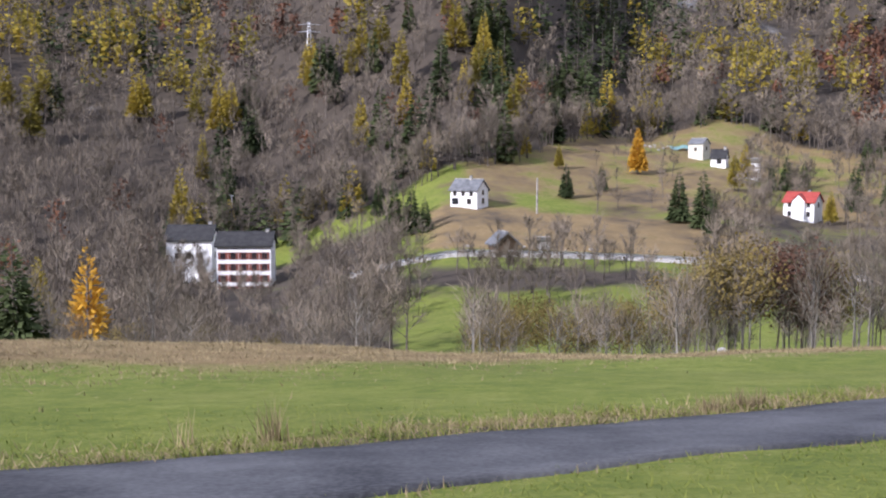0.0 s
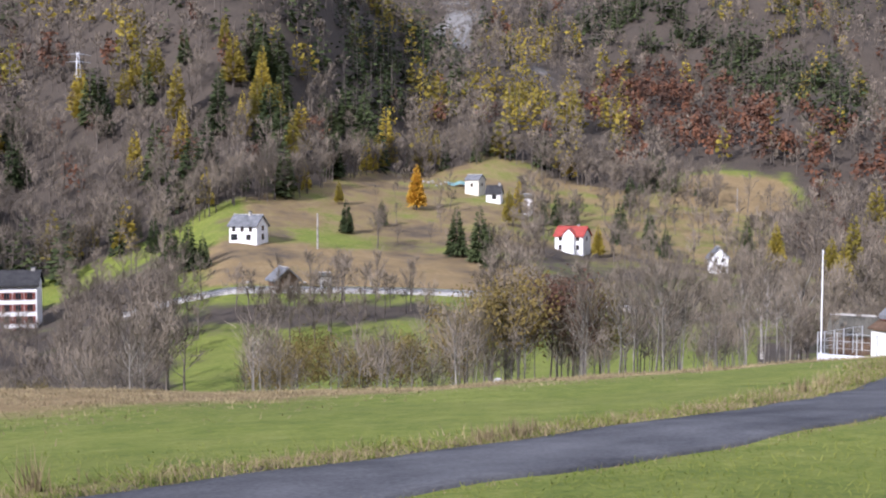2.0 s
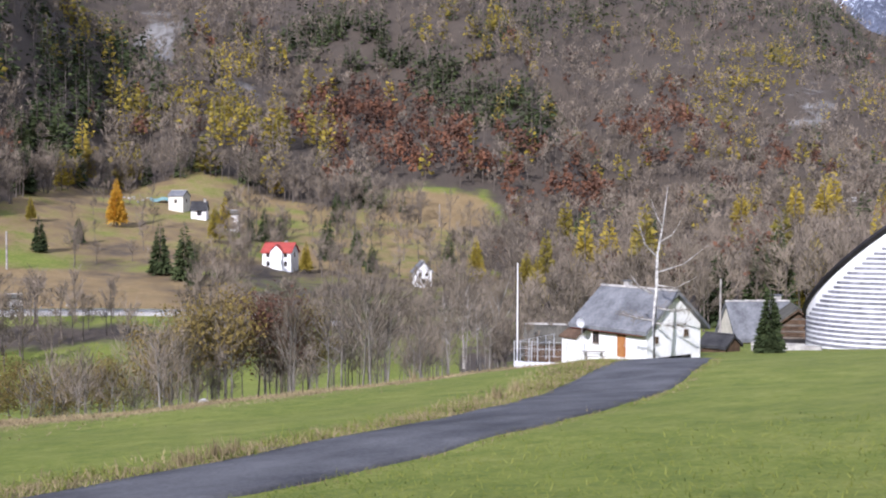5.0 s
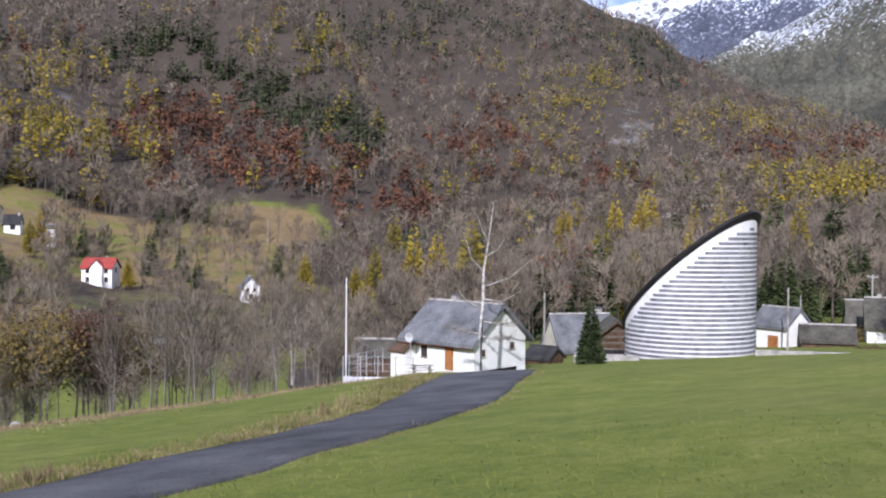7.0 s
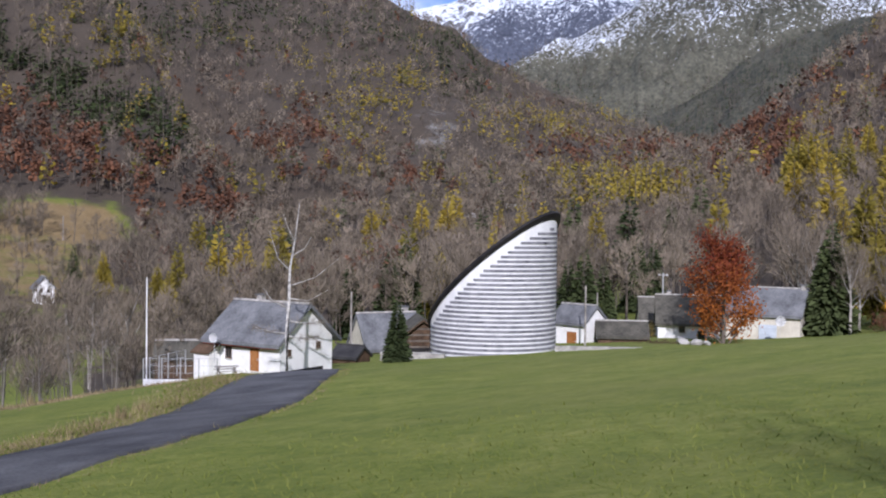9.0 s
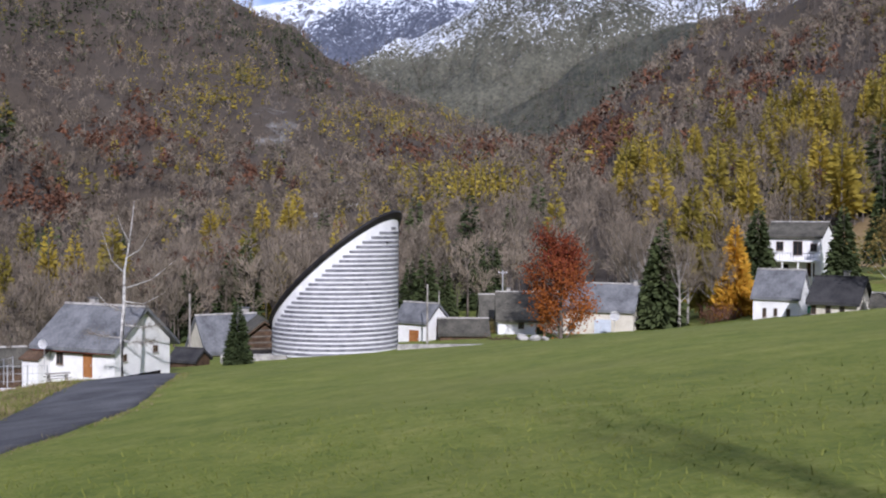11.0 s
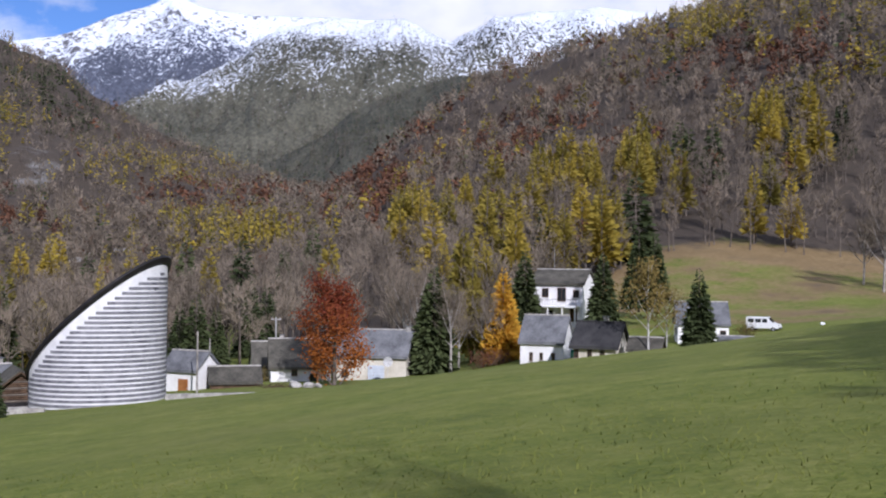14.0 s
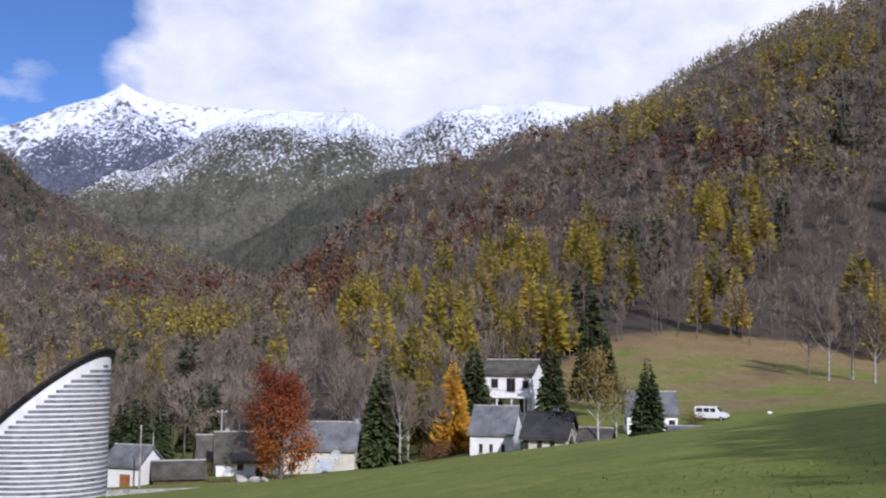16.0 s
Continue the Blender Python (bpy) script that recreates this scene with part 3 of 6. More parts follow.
def wood_of(name, label, kind, spots, heights, n, seed, forms=5):
    """Many trees of one kind as one object: forms shaped once, then set down at each spot with its own turn, height and tint."""
    rng = np.random.default_rng(seed)
    shapes = [template(kind, rng, int(n * 1.5) if kind in ("larch", "spruce") and (n > 60 or n == 14) else n) for _ in range(forms)]
    vs, fs, ms, ts, count = [], [], [], [], 0
    for i in range(forms):
        pick = np.arange(len(spots)) % forms == i
        if not pick.any():
            continue
        p, h = spots[pick], heights[pick]
        m = len(p)
        for j, (v, f) in enumerate(shapes[i]):
            a = rng.random(m) * 2 * math.pi if j == 0 else a
            wide = 0.85 + 0.4 * rng.random(m) if j == 0 else wide
            tint = rng.random(m) if j == 0 else tint
            c, s = np.cos(a) * wide, np.sin(a) * wide
            x = (v[None, :, 0] * c[:, None] - v[None, :, 1] * s[:, None]) * h[:, None] + p[:, None, 0]
            y = (v[None, :, 0] * s[:, None] + v[None, :, 1] * c[:, None]) * h[:, None] + p[:, None, 1]
            z = v[None, :, 2] * h[:, None] + p[:, None, 2]
            vs.append(np.stack([x, y, z], -1).reshape(-1, 3))
            fs.append((f[None] + (np.arange(m) * len(v))[:, None, None]).reshape(-1, 3) + count)
            ms.append(np.full(m * len(f), 1 - j))
            ts.append(np.repeat(tint, len(v)))
            count += m * len(v)
    if not vs:
        return None
    me = mesh_of(name, np.concatenate(vs), np.concatenate(fs), list(KINDS[kind]), np.concatenate(ms), np.concatenate(ts))
    return tagged(new(name, me), label, "trees", kind="stuff")


def single_tree(name, kind, spot, high, n, seed, label, slim=None, group="", bark=BARK, category="tree", **shape):
    """One tree as a thing with a trunk and a crown."""
    rng = np.random.default_rng(seed)
    if kind in ("spruce", "larch", "gold"):
        args = dict(slim=0.27, ragged=0.45, droop=0.4, bare=0.05, broad=0.24) if kind == "spruce" else dict(slim=0.26, ragged=0.55, droop=-0.2, bare=0.12, broad=0.2, wild=0.6)
        args.update(shape)
        first, (cv, cf) = conifer(rng, n, sides=7, **args)
        wood = [first]
    else:
        args = dict(spread=0.32, limbs=11, leaf=0.045, twig=(kind == "bare"))
        args.update(shape)
        wood, (cv, cf) = leaf_tree(rng, n, sides=8, limb_sides=5, split=True, **args)
    ob = thing(name, spot, label, category, group)
    for k, (tv, tf) in enumerate(wood):
        stick = new("limb" if k else "trunk", mesh_of("limb" if k else "trunk", tv * high, tf, [bark]))
        stick.parent = ob
    crown = new("crown", mesh_of("crown", cv * high, cf, [KINDS[kind][0]], tint=np.full(len(cv), 0.2 + 0.6 * rng.random()) if kind != "red" else np.clip(0.95 - 1.15 * cv[:, 2], 0, 1)))
    crown.parent = ob
    return ob


def scatter(rng, count, a0, a1, r0, r1):
    """Even spots over a ring sector: bearings and distances."""
    a = a0 + (a1 - a0) * rng.random(count)
    r = np.sqrt(r0 ** 2 + (r1 ** 2 - r0 ** 2) * rng.random(count))
    return a, r


def spots_at(a, r):
    x, y = r * np.sin(np.radians(a)), r * np.cos(np.radians(a))
    return np.stack([x, y, height(x, y)], 1)


def clearing(a, r, low=0):
    """True in meadows and yards that the woods leave open."""
    open_ = (np.abs(a - 26) < 3.4) & (np.abs(r - 470) < 32)
    open_ |= (np.abs(a - 71.6) < 2.6) & (np.abs(r - 560) < 22)
    open_ |= (np.abs(a - 54.5) < 1.6) & (np.abs(r - 250) < 45)
    open_ |= (np.abs(a - 76) < 1.6) & (np.abs(r - 800) < 14)
    return open_


DRIFTS = []


def drift(kind, a, e, wide, tall, strength=1.0):
    """A stand of one kind of tree: bearing and rise of its middle as seen from the meadow, half widths in degrees."""
    DRIFTS.append((kind, a, e, wide, tall, strength))


# yellow-green larches
drift("larch", -21, 5.2, 2.4, 2.6, 0.38)
drift("larch", -16.2, 5.2, 1.6, 2.2, 0.45)
drift("larch", -13.0, 4.8, 1.3, 2.6, 0.6)
drift("larch", -4.6, 6.2, 1.5, 2.0, 0.8)
drift("larch", 1.6, 6.6, 2.4, 2.6, 0.6)
drift("larch", 7.0, 7.4, 2.2, 1.8, 0.6)
drift("larch", 10.4, 4.6, 1.0, 1.2, 0.7)
drift("larch", 14.8, 4.2, 1.9, 2.3, 0.5)
drift("larch", 19.5, 3.6, 1.8, 1.6, 0.35)
drift("larch", 29.5, 4.8, 0.9, 1.8, 0.5)
drift("larch", 41.8, 6.0, 3.2, 2.0, 0.75)
drift("larch", 30, 8.6, 9.0, 1.4, 0.32)
drift("larch", 50.0, 4.8, 3.4, 0.9, 0.7)
drift("larch", 54.5, 1.5, 4.2, 1.0, 0.65)
drift("larch", 63.0, 3.0, 1.2, 1.7, 0.5)
drift("larch", 67.3, 2.4, 2.0, 2.0, 0.36)
drift("larch", 71.4, 4.6, 1.5, 1.6, 0.6)
drift("larch", 74.8, 5.3, 1.2, 1.4, 0.9)
drift("larch", 81.0, 8.0, 2.0, 1.3, 0.6)
drift("larch", 86.0, 10.0, 0.9, 0.9, 0.8)
drift("larch", 78, 12.6, 5.0, 1.2, 0.55)
drift("larch", 86, 15.2, 5.0, 1.6, 0.6)
# dark spruces
drift("spruce", 7.2, 4.6, 1.9, 3.0, 1.2)
drift("spruce", 10.0, 7.4, 2.6, 2.4, 0.8)
drift("spruce", 3.5, 8.8, 3.0, 1.6, 0.45)
drift("spruce", 20.5, 8.6, 2.6, 1.5, 1.0)
drift("spruce", 24.5, 7.2, 2.4, 1.3, 1.2)
drift("spruce", 28.0, 5.6, 2.0, 1.2, 1.3)
drift("spruce", 30.8, 4.0, 1.3, 1.1, 1.3)
drift("spruce", 35.0, 10.0, 11.0, 1.9, 0.75)
drift("spruce", 45.5, 8.0, 3.5, 1.6, 0.75)
drift("spruce", 51.5, 5.8, 2.6, 0.7, 0.5)
drift("spruce", 75.0, 1.2, 0.9, 1.4, 0.8)
drift("spruce", 88.0, 11.5, 2.4, 1.6, 0.7)
drift("spruce", 0.0, 5.6, 6.5, 4.0, 0.44)
drift("spruce", -17.0, 5.6, 7.0, 3.0, 0.46)
drift("larch", -14.0, 5.0, 9.0, 3.0, 0.2)
drift("larch", 19.0, 5.0, 7.0, 4.0, 0.22)
drift("spruce", -11.5, 0.0, 0.6, 1.4, 0.7)
# rust-brown beeches
drift("russet", -8.5, 6.0, 0.7, 0.8, 0.7)
drift("russet", -4.0, 2.2, 2.2, 1.3, 0.35)
drift("russet", 3.8, 2.4, 0.8, 0.7, 0.6)
drift("russet", 22.0, 4.6, 4.0, 2.0, 0.75)
drift("russet", 27.0, 2.0, 4.6, 2.0, 0.9)
drift("russet", 32.5, 0.6, 2.0, 1.0, 0.7)
drift("russet", 37.5, 4.0, 2.2, 1.8, 0.75)
drift("russet", 43.0, 2.2, 2.2, 0.8, 0.7)
drift("russet", 52.5, 3.6, 3.4, 0.9, 0.8)
drift("russet", 61.0, 4.6, 2.4, 1.6, 1.0)
drift("russet", 68.5, 7.4, 5.0, 1.8, 0.4)
drift("russet", 80.5, 10.6, 4.5, 1.2, 0.6)
drift("russet", 84.0, 4.6, 0.8, 0.9, 0.8)


def plant_woods():
    """The woods on both valley sides: bare trees, with stands of larch, spruce and beech among them."""
    rng = np.random.default_rng(11)
    zones = [("near", 3300, 180, 460, 72), ("middle", 6700, 460, 820, 50), ("far", 13000, 820, 1500, 14)]
    for zone, count, r0, r1, n in zones:
        a, r = scatter(rng, count, -25, 92, r0, r1)
        keep = (r > np.interp(a, FOOT_A, FOOT_R) + 3) & ~clearing(a, r)
        crag = np.exp(-((a - 11.6) / 1.5) ** 2 - ((r - 760) / 90) ** 2) + np.exp(-((a - 15.5) / 1.2) ** 2 - ((r - 640) / 40) ** 2) * 0.7 + np.exp(-((a - 44.6) / 1.5) ** 2 - ((r - 960) / 110) ** 2) * 0.75
        keep &= rng.random(count) > crag * 0.95
        a, r = a[keep], r[keep]
        p = spots_at(a, r)
        e = np.degrees(np.arctan2(p[:, 2] + 7 - EYE, r))
        mixed_in = ridged(p[:, 0], p[:, 1], 55, 1.0)
        pull = {"larch": -0.52 + 0.3 * mixed_in, "spruce": -0.62 + 0.3 * ridged(p[:, 0], p[:, 1], 75, 7.0), "russet": -0.52 - 0.3 * mixed_in}
        for name, da, de, wide, tall, strength in DRIFTS:
            pull[name] = pull[name] + strength * np.exp(-((a - da) / wide) ** 2 - ((e - de) / tall) ** 2)
        kind = np.argmax(np.stack([rng.normal(size=len(a)) * 0.02] + [pull[k] + rng.normal(size=len(a)) * 0.26 for k in ("larch", "spruce", "russet")]), 0)
        for k, (name, low, high) in enumerate((("bare", 10, 15), ("larch", 17, 27), ("spruce", 16, 27), ("russet", 10, 15))):
            pick = kind == k
            h = low + (high - low) * rng.random(pick.sum())
            if zone == "far":
                h *= 1.12
            text = {"bare": "leafless grey-brown deciduous wood on the valley side", "larch": "yellow-green autumn larches on the valley side", "spruce": "dark green spruces on the valley side", "russet": "rust-brown beeches on the valley side"}[name]
            wood_of(name + "_wood", text, name, p[pick], h, 330 if zone == "near" and name in ("larch", "spruce") else n, 20 + k, 6)


plant_woods()


def plant_edge():
    """Trees crowding the woods' edge above the valley meadows."""
    rng = np.random.default_rng(15)
    for name, text, kind, count, low, high in (("edge_thicket", "leafless grey trees crowding the edge of the wood", "bare", 230, 8, 13), ("edge_spruces", "dark green spruces at the edge of the wood", "spruce", 45, 8, 19), ("edge_larches", "yellow-green larches at the edge of the wood", "larch", 22, 9, 18)):
        a = -15 + 40 * rng.random(count)
        r = np.interp(a, FOOT_A, FOOT_R) + 1 + 26 * rng.random(count)
        wood_of(name, text, kind, spots_at(a, r), low + (high - low) * rng.random(count), 110, 16, 6)
    a, r = scatter(rng, 36, 28.3, 33, 104, 160)
    wood_of("brow_thicket", "leafless brown thicket behind the garden fence", "bare", spots_at(a, r), 3 + 3 * rng.random(len(a)), 110, 18, 5)


plant_edge()


def plant_belt():
    """Thin alders and birches on the bank below the brow, and scrub round the valley houses."""
    rng = np.random.default_rng(5)
    a, r = scatter(rng, 400, -24, 28.5, 76, 118)
    gap = ((np.abs(a + 1.5) < 2.2) | (np.abs(a - 4.5) < 1.0)) & (r < 130)
    a, r = a[~gap], r[~gap]
    tall = (5.0 + 5.0 * rng.random(len(a))) * np.where((a > -12.2) & (a < -8.4), 0.72, 1.0) * np.interp(a, [-24, 8, 15, 33], [0.9, 0.9, 1.08, 1.0])
    wood_of("alder_belt", "bare grey alders with thin pale trunks below the brow", "slender", spots_at(a, r), tall, 210, 3, 14)
    a, r = scatter(rng, 330, -24, -2.2, 128, 300)
    ok = ~((a > -12.6) & (a < -8.2) & (r > 250) & (r < 295))
    a, r = a[ok], r[ok]
    tall = (6 + 4.5 * rng.random(len(a))) * np.where((a > -12.3) & (a < -8.3), 0.72, 1.0)
    wood_of("river_wood", "leafless grey trees round the apartment block", "bare", spots_at(a, r), tall, 110, 9, 6)
    a, r = scatter(rng, 90, -4, 34, 170, 226)
    wood_of("riverside_scrub", "leafless grey scrub along the valley river", "bare", spots_at(a, r), 6 + 4 * rng.random(len(a)), 130, 4, 5)
    a, r = scatter(rng, 330, 13, 37, 190, 420)
    ok = ~((np.abs(a - 17.8) < 1.5) & (r < 345)) & ~((np.abs(a - 13) < 1.6) & (r > 300))
    a, r = a[ok], r[ok]
    wood_of("valley_scrub", "leafless grey trees round the valley houses", "bare", spots_at(a, r), 7 + 5 * rng.random(len(a)), 120, 6, 5)
    a, r = scatter(rng, 95, 7.5, 19, 285, 400)
    ok = ~((np.abs(a - 12.8) < 1.4) & (r > 315)) & ~((np.abs(a - 17.7) < 1.2) & (r < 345)) & ~((np.abs(a - 9.6) < 0.7) & (r < 385)) & ~((np.abs(a - 15.2) < 0.5) & (r < 380))
    a, r = a[ok], r[ok]
    wood_of("meadow_scrub", "soft grey leafless trees scattered over the hillside meadow", "bare", spots_at(a, r), 5 + 5 * rng.random(len(a)), 120, 8, 5)
    a, r = scatter(rng, 130, 30, 72, 175, 235)
    wood_of("village_scrub", "leafless grey trees behind the village", "bare", spots_at(a, r), 8 + 5 * rng.random(len(a)), 150, 7, 5)


plant_belt()


# ---- far mountains ----
def mountain_material(name, snow_from, snow_to, wood_low, wood_high, clumps):
    m, t, bsdf = material(name, 0.9)
    where = place_of(t)
    z = t.nodes.new("ShaderNodeSeparateXYZ")
    t.links.new(where, z.inputs[0])
    broad, fine = noise_of(t, where, 0.004, 8, 0.62), noise_of(t, where, clumps, 5, 0.7)
    tone = maths(t, "ADD", maths(t, "MULTIPLY", broad, 0.38), maths(t, "MULTIPLY", fine, 0.62))
    ground = ramp(t, tone, [(0.36, wood_low), (0.62, wood_high)])
    rise = maths(t, "DIVIDE", maths(t, "SUBTRACT", z.outputs[2], snow_from), snow_to - snow_from)
    cover = maths(t, "ADD", rise, maths(t, "MULTIPLY", maths(t, "SUBTRACT", tone, 0.5), 3.8))
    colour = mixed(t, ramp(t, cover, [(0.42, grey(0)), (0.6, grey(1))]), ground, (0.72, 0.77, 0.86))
    t.links.new(colour, bsdf.inputs["Base Color"])
    bump(t, bsdf, tone, 0.8, 12.0)
    return m


def range_of(name, label, skyline, distance, depth, base, mat, relief, seed):
    """A mountain flank that climbs to a skyline of (bearing, degrees above eye level)."""
    b, s = np.array(skyline, float).T
    a = np.arange(b[0], b[-1] + 0.01, 0.12)
    u = np.linspace(0, 1.15, 90)
    aa, uu = np.meshgrid(a, u, indexing="ij")
    top = np.interp(aa, b, s)
    rr = distance - depth + depth * uu
    climb = np.where(uu <= 1, uu ** 0.9, 1 - (uu - 1) * 2.2)
    crest = distance * np.tan(np.radians(top)) + EYE
    z = base + (crest - base) * climb
    x, y = rr * np.sin(np.radians(aa)), rr * np.cos(np.radians(aa))
    rough = np.zeros_like(z)
    for i, w in enumerate((1.0, 0.62, 0.45, 0.32, 0.2)):
        size = relief * 6 * 0.5 ** i
        rough += w * (np.abs(ridged(x, y, size, seed + i)) - 0.35)
    z = z + relief * rough * np.clip(uu * 2.5, 0, 1) * np.clip((1.02 - uu) * 6, 0.12, 1)
    na, nu = x.shape
    i, j = np.meshgrid(np.arange(na - 1), np.arange(nu - 1), indexing="ij")
    quads = np.stack([i * nu + j, (i + 1) * nu + j, (i + 1) * nu + j + 1, i * nu + j + 1], -1).reshape(-1, 4)
    me = mesh_of(name, np.stack([x, y, z], -1).reshape(-1, 3), quads, [mat], smooth=False)
    tagged(new(name, me), label, "mountain", kind="structure")
    return x, y, z, uu


SNOW_PEAK = mountain_material("snow_peak", 60, 1250, (0.10, 0.10, 0.11), (0.22, 0.22, 0.23), 0.045)
# this peak's blue cloud shade is put into its dark rock colours
BLUE_SHADE_PEAK = mountain_material("dusted_shade_peak", 400, 960, (0.040, 0.046, 0.068), (0.13, 0.145, 0.19), 0.09)
SNOW_RIDGE = mountain_material("snow_ridge", 300, 700, (0.030, 0.036, 0.030), (0.18, 0.17, 0.125), 0.13)
WOOD_RIDGE = mountain_material("wood_ridge", 900, 1200, (0.020, 0.028, 0.025), (0.12, 0.115, 0.085), 0.16)
range_of("mountain_far", "snow-covered rocky peak under cloud", [(30, 9), (42, 10.6), (45, 11.1), (47, 12.0), (48.4, 12.5), (49.4, 12.9), (50.3, 13.4), (50.8, 13.8), (51.4, 13.4), (52.4, 13.0), (54.2, 12.8), (56, 12.9), (58.9, 12.9), (62.4, 12.9), (65.4, 11.6), (68, 12.5), (74, 13), (85, 12), (98, 10)], 4300, 1500, 150, SNOW_PEAK, 95, 1.0)
range_of("mountain_peak", "snow-dusted peak with blue cloud shade in its rock colour", [(43, 7.5), (46, 9.8), (47.3, 10.6), (48.5, 11.5), (49.4, 11.5), (50.4, 11.9), (51.6, 12.4), (52.8, 12.0), (54.7, 11.1), (57, 8.5), (60, 7)], 3300, 1000, 100, BLUE_SHADE_PEAK, 60, 2.0)
ridge = range_of("mountain_middle", "wooded ridge with snow in its upper woods", [(46, 7.2), (49.1, 8.4), (52, 9.7), (54.4, 10.9), (54.9, 11.6), (55.8, 12.0), (57, 12.4), (58.9, 12.9), (60.5, 12.7), (62.6, 13.0), (63.6, 12.4), (64.9, 11.7), (66.6, 12.6), (69, 13.3), (74.3, 13.3), (80, 12), (90, 10)], 2700, 900, 60, SNOW_RIDGE, 60, 3.0)
front = range_of("mountain_near", "dark wooded spur below the snow line", [(51, 3), (54, 5.0), (56, 5.6), (58.4, 6.9), (60, 8.2), (61.9, 9.0), (65.4, 10.0), (70, 10.6), (76, 10)], 2000, 500, 20, WOOD_RIDGE, 30, 4.0)


def specks(name, label, sheet, count, high, seed, lowest, highest):
    """Far conifers on a mountain flank, each a few needled cones."""
    rng = np.random.default_rng(seed)
    x, y, z, uu = sheet
    i, j = rng.integers(0, x.shape[0], count), rng.integers(0, x.shape[1], count)
    keep = (uu[i, j] < 1.0) & (z[i, j] > lowest) & (z[i, j] < highest - 160 * rng.random(count))
    i, j = i[keep], j[keep]
    p = np.stack([x[i, j] + rng.normal(size=len(i)) * 6, y[i, j] + rng.normal(size=len(i)) * 6, z[i, j] - 2], 1)
    wood_of(name, label, "spruce", p, high * (0.7 + 0.6 * rng.random(len(p))), 7, seed, 4)


specks("ridge_spruces", "dark conifers standing in snow on the far ridge", ridge, 9000, 24, 41, 100, 610)
specks("spur_spruces", "dark conifers covering the far spur", front, 4500, 22, 42, 20, 900)


# ---- houses ----
def gable_house(name, m, label, wide, deep, eave, ridge, wall=WHITE, roof=SLATE, over=0.5, windows=(), doors=(), chimneys=(), sunk=3.0, along_x=True, thick=0.28, category="house", gable=None, group="", side_fall=None):
    """A house round its origin: front towards -y. windows: (face, place, sill, width, height); doors the same with a material."""
    ob = thing(name, m, label, category, group)
    w, d = wide / 2, deep / 2
    if along_x:
        outline = [(-d, -sunk), (d, -sunk), (d, eave), (0, ridge), (-d, eave)]
        part("wall", prism(outline, -w, w, "x"), wall, ob)
        half, run = d, w
    else:
        outline = [(-w, -sunk), (w, -sunk), (w, eave), (0, ridge), (-w, eave)]
        part("wall", prism(outline, -d, d), wall, ob)
        half, run = w, d
    pitch = (ridge - eave) / half
    up = thick * math.sqrt(1 + pitch * pitch)
    for s in (-1, 1):
        e = half + over
        low = eave - pitch * over
        o = [(s * 0.0, ridge + 0.02), (s * e, low + 0.02), (s * e, low + up), (0, ridge + up)]
        part("roof", prism(o, -run - over * 0.7, run + over * 0.7, "x" if along_x else "y"), roof, ob)
    cap = [(-0.16, ridge + up * 0.8), (0.16, ridge + up * 0.8), (0.12, ridge + up + 0.1), (-0.12, ridge + up + 0.1)]
    part("ridge_cap", prism(cap, -run - over * 0.7, run + over * 0.7, "x" if along_x else "y"), RUBBLE if roof in (SLATE, MOSSY) else roof, ob)

    def on_face(face, u0, u1, z0, z1, out0, out1):
        if face == "front":
            return (u0, u1, -d - out1, -d - out0, z0, z1)
        if face == "back":
            return (u0, u1, d + out0, d + out1, z0, z1)
        if face == "right":
            return (w + out0, w + out1, u0, u1, z0, z1)
        return (-w - out1, -w - out0, u0, u1, z0, z1)
    for face, u, sill, ww, hh, *look_ in windows:
        frame_mat = look_[0] if look_ else WOOD_DARK
        b = 0.09
        bm = boxes(on_face(face, u - ww / 2, u - ww / 2 + b, sill, sill + hh, 0.0, 0.07), on_face(face, u + ww / 2 - b, u + ww / 2, sill, sill + hh, 0.0, 0.07),
                   on_face(face, u - ww / 2 + b, u + ww / 2 - b, sill, sill + b, 0.0, 0.07), on_face(face, u - ww / 2 + b, u + ww / 2 - b, sill + hh - b, sill + hh, 0.0, 0.07),
                   on_face(face, u - b / 3, u + b / 3, sill + b, sill + hh - b, 0.0, 0.055))
        win = part("window", bm, frame_mat, ob)
        part("pane", boxes(on_face(face, u - ww / 2 + b, u + ww / 2 - b, sill + b, sill + hh - b, 0.004, 0.02)), GLASS, win)
        part("sill", boxes(on_face(face, u - ww / 2 - 0.08, u + ww / 2 + 0.08, sill - 0.07, sill, 0.0, 0.14)), RUBBLE, win)
    for face, u, sill, ww, hh, mat in doors:
        door = part("door", boxes(on_face(face, u - ww / 2, u + ww / 2, sill, sill + hh, 0.0, 0.06), on_face(face, u - ww * 0.38, u + ww * 0.38, sill + hh * 0.55, sill + hh * 0.92, 0.06, 0.085), on_face(face, u - ww * 0.38, u + ww * 0.38, sill + hh * 0.08, sill + hh * 0.48, 0.06, 0.085)), mat, ob)
        part("handle", boxes(on_face(face, u + ww * 0.40, u + ww * 0.45, sill + hh * 0.45, sill + hh * 0.55, 0.06, 0.12)), METAL, door)
    for cx, cy, top, size in chimneys:
        stack = part("chimney", boxes((cx - size / 2, cx + size / 2, cy - size / 2, cy + size / 2, eave, top), bevel=0.02), RUBBLE, ob)
        part("chimney_cap", boxes((cx - size * 0.7, cx + size * 0.7, cy - size * 0.7, cy + size * 0.7, top, top + 0.1)), SLATE, stack)
    return ob


